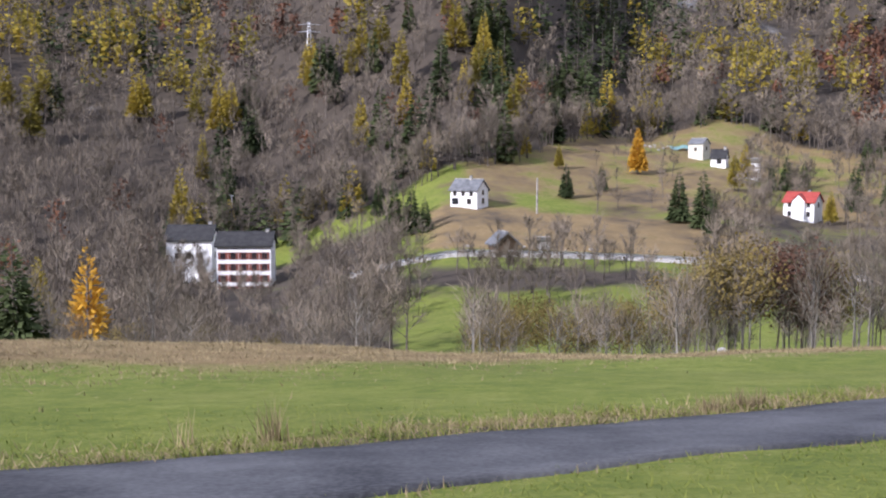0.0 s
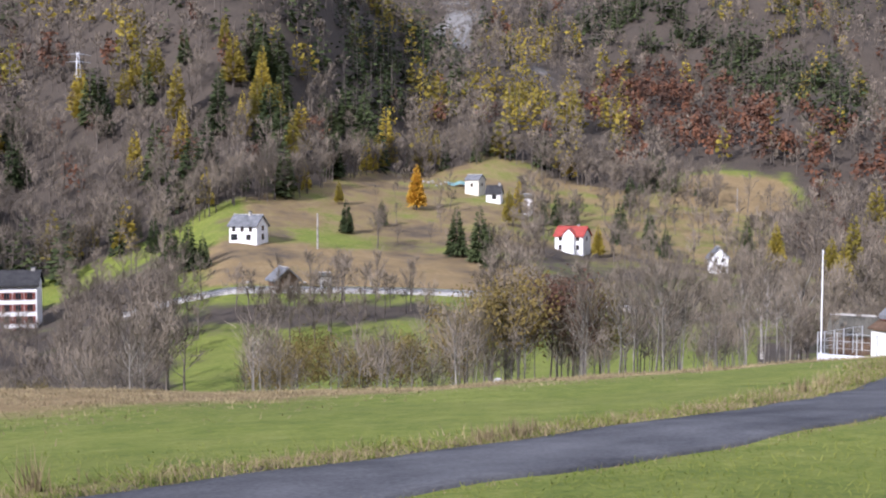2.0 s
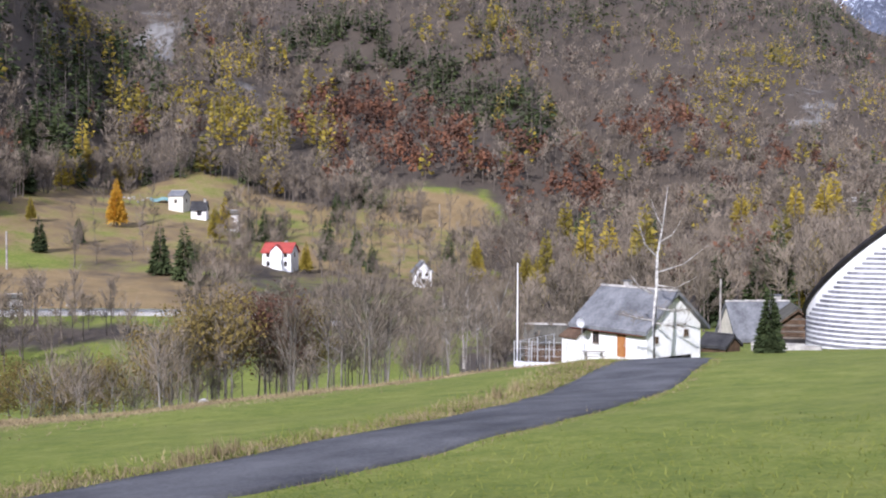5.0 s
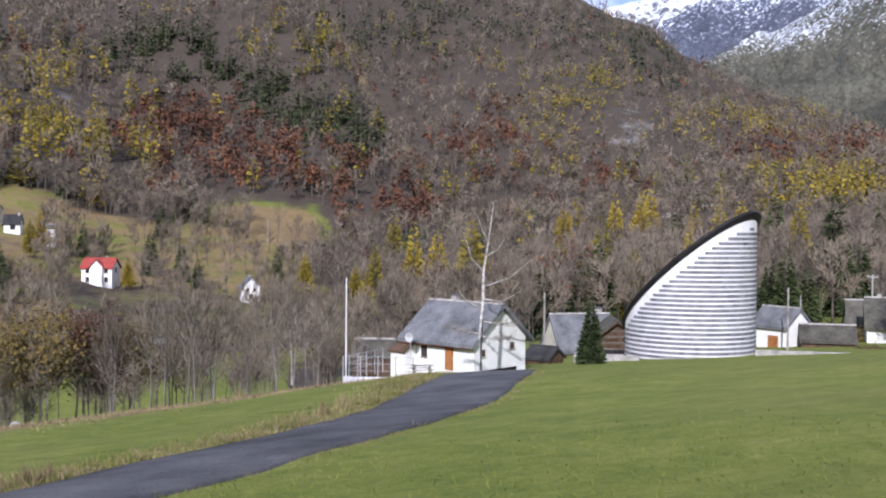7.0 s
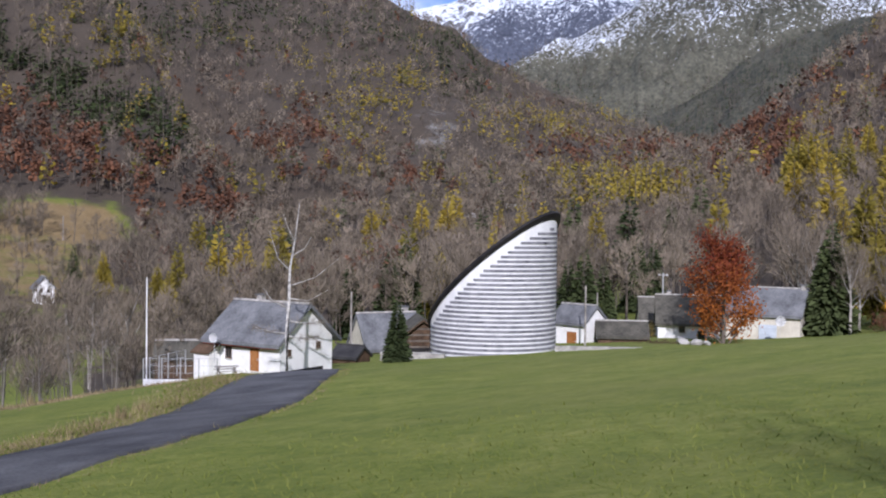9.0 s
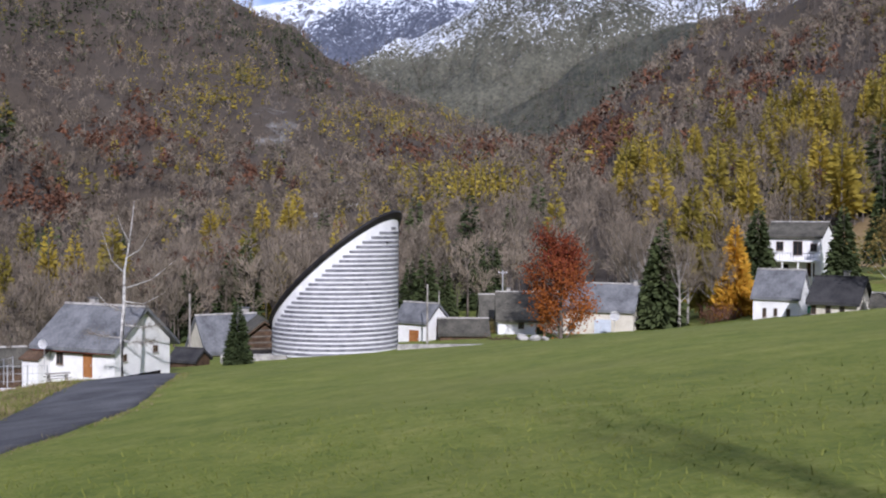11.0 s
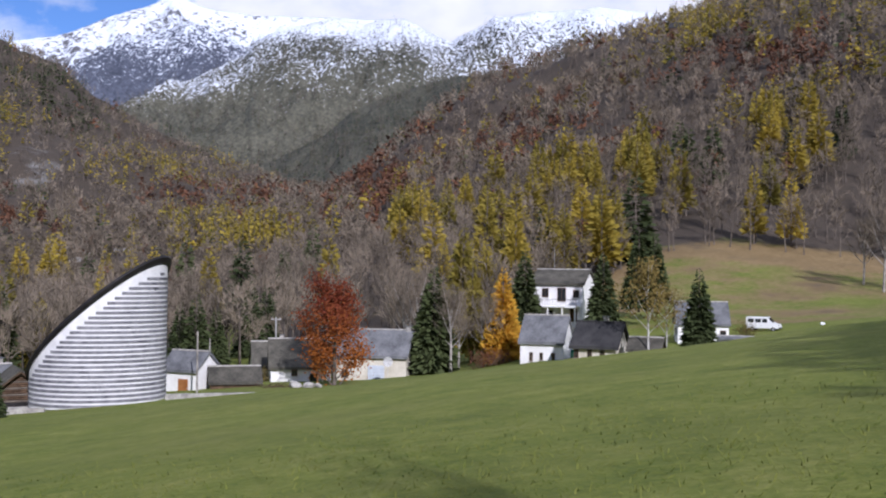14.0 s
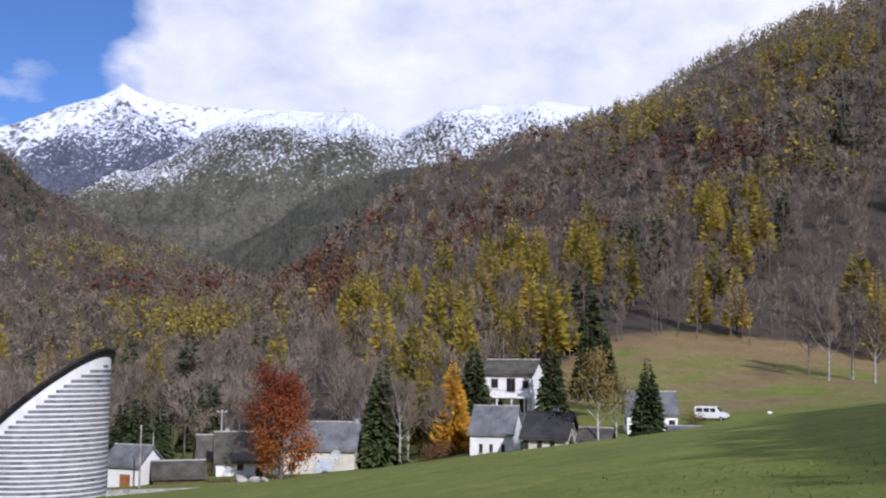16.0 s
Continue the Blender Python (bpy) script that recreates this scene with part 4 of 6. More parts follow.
def seen(bearing_deg, distance, rise, turn=0.0):
    """A pose whose base lies so many degrees above eye level, as at() otherwise."""
    x, y = distance * math.sin(radians(bearing_deg)), distance * math.cos(radians(bearing_deg))
    return pose(x, y, EYE + distance * math.tan(radians(rise)), 0, 0, turn - bearing_deg)


def met(bearing_deg, rise, nearest, turn=0.0, lift=0.0):
    """A pose where the line of sight at that rise first meets the ground, beyond the nearest distance."""
    k = math.radians(bearing_deg)
    r = np.arange(nearest, 900, 1.0)
    z = height(r * math.sin(k), r * math.cos(k))
    e = np.degrees(np.arctan2(z - EYE, r))
    hit = np.nonzero(e >= rise)[0]
    return at(bearing_deg, float(r[hit[0]]) if len(hit) else nearest, lift, turn)


# ---- the church ----
def build_church(m):
    """An elliptical drum of striped stone, cut off by a slanting glass roof that climbs to one side."""
    ob = thing("church", m, "striped grey and white stone church with slanted glass roof", "church")
    ax, ay = 7.05, 6.1
    slant, lean, mid = 11.2 / 2 / ax, 2.6 / ay, 9.75

    def rim(a, k=1.0):
        x, y = ax * k * math.cos(a), ay * k * math.sin(a)
        return mid + slant * x - lean * y
    n = 120
    bm = bmesh.new()
    low, high, ilow, ihigh = [], [], [], []
    for i in range(n):
        a = 2 * math.pi * i / n
        c, s = math.cos(a), math.sin(a)
        low.append(bm.verts.new((ax * c, ay * s, -2)))
        high.append(bm.verts.new((ax * c, ay * s, rim(a))))
        ihigh.append(bm.verts.new((ax * 0.86 * c, ay * 0.86 * s, rim(a, 0.86))))
        ilow.append(bm.verts.new((ax * 0.86 * c, ay * 0.86 * s, -2)))
    for i in range(n):
        j = (i + 1) % n
        bm.faces.new((low[i], low[j], high[j], high[i]))
        bm.faces.new((high[i], high[j], ihigh[j], ihigh[i]))
        bm.faces.new((ihigh[i], ihigh[j], ilow[j], ilow[i]))
    part("wall", bm, MARBLE, ob, "white marble drum", smooth=False)
    # grey courses, each ending in a step below the pale band along the roof
    pitch, tall = 0.505, 0.30
    z = 0.14
    while z < 16:
        bm = bmesh.new()
        keep = [(i, 2 * math.pi * i / n) for i in range(n)]
        inside = [z + tall + 0.55 < rim(a) - 0.25 for _, a in keep]
        if any(inside):
            for i in range(n):
                j = (i + 1) % n
                if not (inside[i] and inside[j]):
                    continue
                q = []
                for k in (i, j):
                    a = 2 * math.pi * k / n
                    c, s = math.cos(a), math.sin(a)
                    q.append([bm.verts.new(((ax + o) * c, (ay + o) * s, h)) for o, h in ((0.0, z), (0.05, z), (0.05, z + tall), (0.0, z + tall))])
                for u in range(3):
                    bm.faces.new((q[0][u], q[1][u], q[1][u + 1], q[0][u + 1]))
                if not inside[i - 1]:
                    bm.faces.new(q[0])
                if not inside[(j + 1) % n]:
                    bm.faces.new(q[1][::-1])
            bmesh.ops.remove_doubles(bm, verts=bm.verts, dist=0.001)
            part("stone_course", bm, GNEISS, ob)
        else:
            bm.free()
            break
        z += pitch
    # roof: a black steel edge and the glass inside it
    bm = bmesh.new()
    rings = []
    for k, d in ((0.9, 0.04), (1.035, 0.0), (1.06, 0.45), (1.035, 0.82), (0.9, 0.75)):
        rings.append([bm.verts.new((ax * k * math.cos(2 * math.pi * i / n), ay * k * math.sin(2 * math.pi * i / n), rim(2 * math.pi * i / n, k) + d)) for i in range(n)])
    for a, b in zip(rings, rings[1:] + rings[:1]):
        for i in range(n):
            bm.faces.new((a[i], a[(i + 1) % n], b[(i + 1) % n], b[i]))
    roof = part("roof_edge", bm, DARK_METAL, ob, "black steel roof edge")
    bm = bmesh.new()
    bm.faces.new([bm.verts.new((ax * 0.9 * math.cos(2 * math.pi * i / n), ay * 0.9 * math.sin(2 * math.pi * i / n), rim(2 * math.pi * i / n, 0.9) + 0.3)) for i in range(n)])
    part("glazing", bm, GLASS, roof)
    for k in range(-3, 4):
        y = k * 1.45
        half = ax * 0.9 * math.sqrt(max(0, 1 - (y / (ay * 0.9)) ** 2))
        bm = bmesh.new()
        tube(bm, [(-half, y, mid - slant * half - lean * y + 0.36), (half, y, mid + slant * half - lean * y + 0.36)], [0.07, 0.07], 6)
        part("glazing_bar", bm, DARK_METAL, roof)
    # vent hole near the top and a small lamp arm
    bm = bmesh.new()
    a = math.radians(-38)
    tube(bm, [((ax + 0.03) * math.cos(a), (ay + 0.03) * math.sin(a), 13.35), ((ax + 0.12) * math.cos(a), (ay + 0.12) * math.sin(a), 13.35)], [0.13, 0.13], 10)
    part("wall_vent", bm, DARK_METAL, ob)
    return ob


build_church(seen(47.55, 125, -7.15))


def stone_wall(name, m, long, high, thick, label, n_caps, mat=RUBBLE, sunk=1.5, category="wall"):
    ob = thing(name, m, label, category)
    part("wall_body", boxes((-long / 2, long / 2, -thick / 2, thick / 2, -sunk, high), bevel=0.03), mat, ob)
    step = long / n_caps
    rng = random.Random(len(label) + n_caps)
    for k in range(n_caps):
        x0 = -long / 2 + k * step
        d = rng.uniform(-0.02, 0.02)
        part("cap_stone", boxes((x0 + 0.012, x0 + step - 0.012, -thick / 2 - 0.05 + d, thick / 2 + 0.05 + d, high, high + 0.09 + d), bevel=0.015), mat, ob)
    return ob


stone_wall("terrace_wall", seen(53.0, 121, -6.75, 4), 9.5, 0.8, 0.5, "low pale stone terrace wall beside the church", 8)
stone_wall("terrace_wall", seen(43.4, 118, -7.35, -12), 7.0, 1.0, 0.6, "low pale stone terrace wall by the log barn", 6)


# ---- the village houses ----
def build_main_house():
    m = seen(36.15, 103, -7.75, -42)
    ob = gable_house("cottage", m, "white rendered cottage with grey stone roof and shadowed gable", 8.4, 7.2, 3.3, 6.1, WHITE, SLATE, 0.75,
                     windows=[("front", -1.9, 1.4, 0.75, 1.1), ("right", 1.6, 2.3, 0.6, 0.6), ("right", -2.4, 1.9, 0.5, 0.6), ("left", 0, 1.4, 0.8, 1.0)],
                     doors=[("front", 1.25, 0.5, 1.0, 2.1, WOOD_WARM)], chimneys=[(-1.6, 0.3, 6.95, 0.6)])
    part("fascia", boxes((-4.55, 4.3, -4.24, -4.18, 2.62, 2.88), bevel=0.01), WOOD_RED, ob, "red-brown painted board below the eaves")
    # the lean-to porch along the front
    o = [(-5.0, -1.0), (-3.604, -1.0), (-3.604, 2.62), (-5.0, 1.9)]
    part("porch", prism(o, -4.9, -3.0, "x"), WHITE, ob, "white lean-to porch")
    o = [(-5.25, 1.80), (-3.61, 2.66), (-3.61, 2.80), (-5.25, 1.95)]
    part("porch_roof", prism(o, -5.1, -2.85, "x"), WOOD_DARK, ob)
    part("beam", boxes((-2.85, 1.9, -3.75, -3.604, 2.45, 2.6), bevel=0.01), WOOD_DARK, ob)
    # no hole is cut: a flat black panel paints the basement opening's inner shade
    part("basement_opening", boxes((4.2, 4.23, -2.6, 2.3, 0.1, 0.62)), DARK_METAL, ob, "black panel painting the shade inside a low basement opening")
    return ob


build_main_house()


def dish(m, size, label):
    """A satellite dish on a short pole."""
    ob = thing("satellite_dish", m, label, "satellite dish")
    bm = bmesh.new()
    tube(bm, [(0, 0.1, -2.2), (0, 0.1, 0)], [0.03, 0.03], 8)
    part("pole", bm, METAL, ob)
    bm = bmesh.new()
    rings = []
    for k, d in ((0.02, 0.0), (0.4, -0.03), (0.75, -0.09), (1.0, -0.17)):
        rings.append([bm.verts.new((size / 2 * k * math.cos(2 * math.pi * i / 24), d, size / 2 * k * math.sin(2 * math.pi * i / 24))) for i in range(24)])
    for a, b in zip(rings, rings[1:]):
        for i in range(24):
            bm.faces.new((a[i], a[(i + 1) % 24], b[(i + 1) % 24], b[i]))
    bm.faces.new(rings[0])
    bmesh.ops.solidify(bm, geom=bm.faces[:], thickness=0.02)
    part("reflector", bm, PLASTIC, ob)
    bm = bmesh.new()
    tube(bm, [(0, -0.05, -size / 2), (0, -size * 0.45, -size * 0.1), (0, -size * 0.52, -size * 0.1)], [0.015, 0.015, 0.04], 6)
    part("feed_arm", bm, METAL, ob)
    return ob


dish(seen(33.25, 100, -6.05, -30), 0.85, "white satellite dish on a pole beside the cottage")
dish(seen(61.95, 143, -4.75, 10), 1.3, "large white satellite dish before the slate-roofed house")

gable_house("rear_house", seen(42.0, 140, -7.5, 20), "grey slate-roofed house behind a small spruce", 7.5, 7, 2.6, 6.4, CREAM, SLATE, 0.4, windows=[("front", 1.5, 0.8, 0.8, 1.0)], chimneys=[(2.6, 0.6, 7.4, 0.9)])
# dark gabled block added for an unidentified low dark form by the cottage
gable_house("low_dark_block", seen(40.2, 118, -7.5, -30), "low dark gabled block beside the cottage", 3.0, 3.0, 1.0, 1.9, WOOD_DARK, DARK_ROOF, 0.3, category="shed")


def log_barn(m):
    """An old log barn, gable to the front, each log of its own."""
    ob = thing("log_barn", m, "old dark timber log barn with stone-slab gable roof", "barn")
    w, d, eave, ridge = 2.35, 2.6, 3.0, 4.6
    part("stone_base", boxes((-w, w, -d, d, -2, 0.7), bevel=0.03), RUBBLE, ob)
    # solid black box that paints the shade in the gap below the logs
    part("dark_opening", boxes((-w + 0.1, w - 0.1, -d + 0.02, d - 0.1, 0.7, 1.15)), DARK_METAL, ob)
    z, k = 1.15, 0
    while z < ridge - 0.45:
        half = w if z < eave else w * (ridge - z - 0.15) / (ridge - eave)
        bm = bmesh.new()
        tube(bm, [(-half - 0.12, -d + 0.13, z + 0.12), (half + 0.12, -d + 0.13, z + 0.12)], [0.125, 0.125], 7)
        part("log", bm, WOOD_DARK if k % 3 else BARK, ob)
        if z < eave:
            for s in (-1, 1):
                bm = bmesh.new()
                tube(bm, [(s * (w - 0.12), -d - 0.12, z + 0.2), (s * (w - 0.12), d, z + 0.2)], [0.12, 0.12], 6)
                part("log", bm, WOOD_DARK, ob)
        z += 0.235
        k += 1
    for s in (-1, 1):
        o = [(0, ridge), (s * (w + 0.7), eave - 0.75), (s * (w + 0.7), eave - 0.5), (0, ridge + 0.25)]
        part("roof", prism(o, -d - 0.8, d + 0.4), MOSSY, ob)
        part("rafter", prism([(0, ridge - 0.22), (s * (w + 0.55), eave - 0.85), (s * (w + 0.55), eave - 0.72), (0, ridge - 0.02)], -d - 0.72, -d - 0.58), WOOD_DARK, ob)
    return ob


log_barn(seen(43.75, 132, -6.95, 8))

gable_house("church_side_house", seen(52.0, 142, -6.4, -38), "small white house with blue-grey slate roof by poles", 5.2, 4.6, 3.3, 5.2, WHITE, SLATE, 0.4, doors=[("front", 0.6, 0.0, 1.5, 2.2, WOOD_WARM)])
gable_house("low_shed", seen(54.15, 140, -6.4, 4), "low shed with a broad mossy stone roof", 6.0, 4.4, 1.7, 3.2, WOOD_DARK, MOSSY, 0.4, category="shed")
gable_house("annex_house", seen(55.9, 160, -6.1, 6), "pale grey-roofed house joined to a white house", 5.0, 6, 3.3, 6.3, CREAM, MOSSY, 0.3)
gable_house("village_house", seen(57.45, 152, -6.0, 3), "white village house under a mossy stone-slab roof", 8.0, 6.5, 3.0, 6.1, WHITE, MOSSY, 0.5, windows=[("front", -0.9, 1.7, 0.8, 0.8), ("front", 1.6, 0.4, 1.0, 1.6, WOOD_DARK)], chimneys=[(-2.5, 0.2, 6.9, 0.5)])
house_c = gable_house("slate_house", seen(61.3, 152, -6.0, -14), "pale stone house with slate roof behind red tree", 10.0, 6.2, 4.5, 7.4, CREAM, SLATE, 0.5,
                      windows=[("front", -3.4, 1.4, 0.9, 1.1), ("right", 0.5, 1.8, 0.7, 0.9)], doors=[("front", 0.9, 0.5, 2.3, 2.6, BLUE)], chimneys=[(4.7, 0.1, 8.2, 0.7)])
for k in range(6):
    part("shutter_slat", boxes((-0.2, 2.0, -3.24, -3.19, 0.7 + k * 0.38, 0.98 + k * 0.38), bevel=0.01), BLUE, house_c)
gable_house("stone_house", seen(70.15, 141, -5.35, -13), "tall pale stone house with light slate roof", 5.4, 6.0, 4.4, 7.3, WHITE, SLATE, 0.35, windows=[("front", 1.5, 2.0, 0.45, 1.1), ("front", -1.3, 2.0, 0.45, 1.1), ("front", 0.0, 2.2, 0.4, 0.9), ("left", 0, 2.2, 0.6, 0.9)])
black = gable_house("black_roof_house", seen(72.9, 131, -4.75, -16), "low cream house with a black sagging roof", 5.0, 5.0, 2.5, 4.7, CREAM, DARK_ROOF, 0.6, windows=[("front", -2.2, 0.9, 0.55, 1.0), ("front", -0.6, 0.9, 0.55, 1.0), ("front", 0.9, 0.9, 0.55, 1.0)], chimneys=[(0.6, 0.2, 5.6, 0.55)])
gable_house("long_shed", seen(75.2, 128, -4.5, -10), "low brown shed with stone-slab roof", 3.6, 3.4, 1.3, 2.4, WOOD_DARK, MOSSY, 0.3, category="shed")


def upper_house():
    ob = gable_house("balcony_house", seen(71.0, 166, -2.75, -16), "two-storey white house with slate roof and white balcony", 7.6, 6.5, 6.2, 8.0, WHITE, MOSSY, 0.45,
                     windows=[("front", -1.9, 4.2, 1.0, 1.3), ("front", 0.6, 3.6, 1.3, 2.0, WOOD_DARK), ("front", 2.8, 4.2, 0.9, 1.1), ("front", -3.0, 1.0, 0.9, 1.2), ("front", -1.2, 1.0, 1.1, 1.3), ("left", 0.5, 3.8, 0.8, 1.1), ("front", 2.4, 0.7, 1.1, 1.9)])
    part("balcony_slab", boxes((-4.9, 3.4, -5.3, -3.254, 2.75, 2.98), bevel=0.02), WHITE, ob, "white projecting balcony slab")
    for x in (-4.6, -1.0, 1.2, 3.1):
        part("balcony_post", boxes((x - 0.09, x + 0.09, -5.15, -4.97, -1.5, 2.75), bevel=0.01), WHITE, ob)
    for k in range(22):
        x = -4.8 + k * 0.385
        part("baluster", boxes((x - 0.02, x + 0.02, -5.24, -5.20, 2.98, 3.9)), DARK_METAL, ob)
    part("balcony_rail", boxes((-4.9, 3.4, -5.27, -5.18, 3.9, 3.96)), DARK_METAL, ob)
    bm = bmesh.new()
    tube(bm, [(-1.6, 0.3, 8), (-1.6, 0.3, 11.8)], [0.035, 0.02], 6)
    part("aerial", bm, METAL, ob)


upper_house()
gable_house("field_house", seen(77.9, 168, -3.6, 6), "white house with dark slate roof behind spruce", 7.2, 6.5, 3.2, 6.0, WHITE, SLATE, 0.4, windows=[("front", 1.0, 1.2, 0.9, 1.1), ("front", 2.8, 1.2, 0.9, 1.1), ("right", 0, 1.3, 0.9, 1.1), ("left", 0, 1.5, 0.9, 1.1)])
gable_house("garage", seen(79.6, 150, -3.75, -5), "low flat grey concrete garage half sunk in the field", 4.6, 3.6, 1.15, 1.35, SLATE, SLATE, 0.15, category="garage")


# ---- the van ----
def build_van(m):
    ob = thing("van", m, "white panel van with side windows parked by the field", "van")
    o = [(-2.5, 0.42), (2.45, 0.42), (2.5, 0.9), (2.35, 1.12), (1.45, 1.3), (0.85, 2.05), (0.6, 2.15), (-2.4, 2.15), (-2.5, 1.9)]
    bm = prism(o, -0.95, 0.95)
    bmesh.ops.bevel(bm, geom=bm.edges[:], offset=0.06, segments=2, affect="EDGES")
    body = part("body", bm, CAR_PAINT, ob)
    for s in (-1, 1):
        for x0, x1 in ((-2.2, -1.25), (-1.1, -0.2), (-0.05, 0.72)):
            part("side_window", boxes((x0, x1, s * 0.952 - 0.008, s * 0.952 + 0.008, 1.32, 1.9), bevel=0.005), GLASS, body)
        part("headlight", boxes((2.36, 2.47, s * 0.68 - 0.16, s * 0.68 + 0.16, 0.86, 1.06), bevel=0.02), GLASS, body)
        for x in (-1.55, 1.6):
            bm = bmesh.new()
            tube(bm, [(x, s * 0.78, 0.33), (x, s * 0.98, 0.33)], [0.33, 0.33], 20)
            wheel = part("wheel", bm, RUBBER, ob)
            bm = bmesh.new()
            tube(bm, [(x, s * 0.965, 0.33), (x, s * 0.992, 0.33)], [0.2, 0.18], 14)
            part("rim", bm, METAL, wheel)
    bm = prism([(1.42, 1.34), (1.46, 1.36), (0.90, 2.05), (0.86, 2.03)], -0.8, 0.8)
    part("windscreen", bm, GLASS, body)
    part("bumper", boxes((2.4, 2.56, -0.9, 0.9, 0.4, 0.62), bevel=0.03), RUBBER, ob)
    part("bumper", boxes((-2.58, -2.45, -0.9, 0.9, 0.4, 0.62), bevel=0.03), RUBBER, ob)
    return ob


van_spot = at(80.95, 176, 0.0, -14)
build_van(van_spot)


# ---- poles, fences, bench ----
def pole(name, m, high, radius, mat, label, arms=0, category="pole"):
    ob = thing(name, m, label, category)
    bm = bmesh.new()
    tube(bm, [(0, 0, -0.6), (0, 0, high * 0.5), (0, 0, high)], [radius, radius * 0.9, radius * 0.75], 10)
    part("shaft", bm, mat, ob)
    for k in range(arms):
        part("crossarm", boxes((-0.7, 0.7, -0.05, 0.05, high - 0.4 - 0.5 * k, high - 0.3 - 0.5 * k), bevel=0.01), mat, ob)
        for x in (-0.6, 0.6):
            bm = bmesh.new()
            tube(bm, [(x, 0, high - 0.3 - 0.5 * k), (x, 0, high - 0.12 - 0.5 * k)], [0.05, 0.03], 8)
            part("insulator", bm, PLASTIC, ob)
    return ob


pole("flagpole", seen(29.95, 92, -8.3), 8.6, 0.06, PLASTIC, "tall white flagpole beside a fenced garden")
pole("utility_pole", seen(40.2, 120, -7.2), 7.4, 0.12, PALE_BARK, "weathered wooden utility pole behind the cottage")
pole("utility_pole", seen(52.3, 132, -6.5), 7.6, 0.12, PALE_BARK, "weathered wooden utility pole by the white house")
pole("utility_pole", seen(52.9, 150, -6.3), 7.2, 0.11, PALE_BARK, "thin wooden utility pole by the white house")
pole("utility_pole", seen(56.2, 165, -5.6), 9.0, 0.13, METAL, "grey metal pole behind the village roofs", 1)
pole("utility_pole", seen(63.1, 175, -5.0), 9.5, 0.10, PALE_BARK, "thin wooden utility pole above the slate roof")
pole("utility_pole", met(4.5, -3.2, 240), 9.0, 0.26, PALE_BARK, "pale concrete power pole on the hillside meadow")
pole("utility_pole", met(-11.2, -3.4, 300), 7.5, 0.14, METAL, "grey metal power pole on the valley meadow", 1)
pole("utility_pole", met(25.9, -1.2, 380), 9.0, 0.22, PALE_BARK, "pale wooden power pole in a hillside clearing")
pole("utility_pole", at(30.3, 330), 9.0, 0.2, PALE_BARK, "pale wooden power pole among bare trees")


def pylon(m):
    ob = thing("pylon", m, "grey lattice power pylon standing in the wood", "pylon")
    for x, y in ((-1, -1), (1, -1), (1, 1), (-1, 1)):
        bm = bmesh.new()
        tube(bm, [(x * 1.6, y * 1.6, -2), (x * 0.35, y * 0.35, 22)], [0.16, 0.1], 5)
        part("leg", bm, METAL, ob)
    for k in range(8):
        z, z2 = k * 2.7, k * 2.7 + 2.7
        a, b = 1.5 - z * 0.052, 1.5 - z2 * 0.052
        for s in (-1, 1):
            bm = bmesh.new()
            tube(bm, [(-a * s, -a, z), (b * s, -b, z2)], [0.07, 0.07], 4)
            part("brace", bm, METAL, ob)
    for z in (17.5, 20.5):
        bm = bmesh.new()
        tube(bm, [(-5, 0, z), (0, 0, z + 0.5), (5, 0, z)], [0.08, 0.16, 0.08], 5)
        part("crossarm", bm, METAL, ob)
    return ob


pylon(at(-7.2, 470, -1))


def garden_fence(m, long, count, label):
    """A wire fence: posts, a top rail and a low kerb."""
    ob = thing("garden_fence", m, label, "fence")
    for k in range(count):
        x = -long / 2 + long * k / (count - 1)
        bm = bmesh.new()
        tube(bm, [(x, 0, -0.6), (x, 0, 1.6)], [0.05, 0.045], 6)
        part("post", bm, METAL, ob)
    for z in (0.35, 0.95, 1.55):
        bm = bmesh.new()
        tube(bm, [(-long / 2, 0, z), (long / 2, 0, z)], [0.02, 0.02], 5)
        part("rail", bm, METAL, ob)
    for k in range(int(long / 0.35)):
        x = -long / 2 + 0.35 * k
        part("wire", boxes((x - 0.006, x + 0.006, -0.006, 0.006, 0.1, 1.55)), PALE_BARK, ob)
    return ob


garden_fence(seen(31.6, 94, -8.0, -8), 6.0, 5, "grey wire garden fence on the brow")
garden_fence(seen(31.0, 99, -7.7, 60), 6.0, 5, "grey wire garden fence beside the garden shed")
stone_wall("garden_kerb", seen(31.1, 90, -8.25, -12), 4.2, 0.16, 0.35, "low white stone kerb under the fence", 6, MARBLE)
gable_house("garden_shed", seen(31.9, 110, -7.4, -6), "low garden shed with a grey stone roof", 5.6, 3.2, 0.9, 2.1, WOOD_DARK, MOSSY, 0.3, category="shed")


def picnic_bench(m):
    ob = thing("picnic_table", m, "grey weathered wooden picnic table outside the cottage", "table")
    for k in range(5):
        part("table_plank", boxes((-0.95, 0.95, -0.38 + k * 0.155, -0.24 + k * 0.155, 0.72, 0.77), bevel=0.008), PALE_BARK, ob)
    for s in (-1, 1):
        part("bench_plank", boxes((-0.95, 0.95, s * 0.72 - 0.13, s * 0.72 + 0.13, 0.42, 0.47), bevel=0.008), PALE_BARK, ob)
        part("bench_bearer", boxes((s * 0.65 - 0.04, s * 0.65 + 0.04, -0.8, 0.8, 0.33, 0.42)), PALE_BARK, ob)
        for t in (-1, 1):
            bm = bmesh.new()
            tube(bm, [(s * 0.65, t * 0.62, -0.7), (s * 0.65, t * 0.25, 0.72)], [0.05, 0.05], 5)
            part("leg", bm, PALE_BARK, ob)
    return ob


picnic_bench(seen(33.9, 92, -7.95, 10))


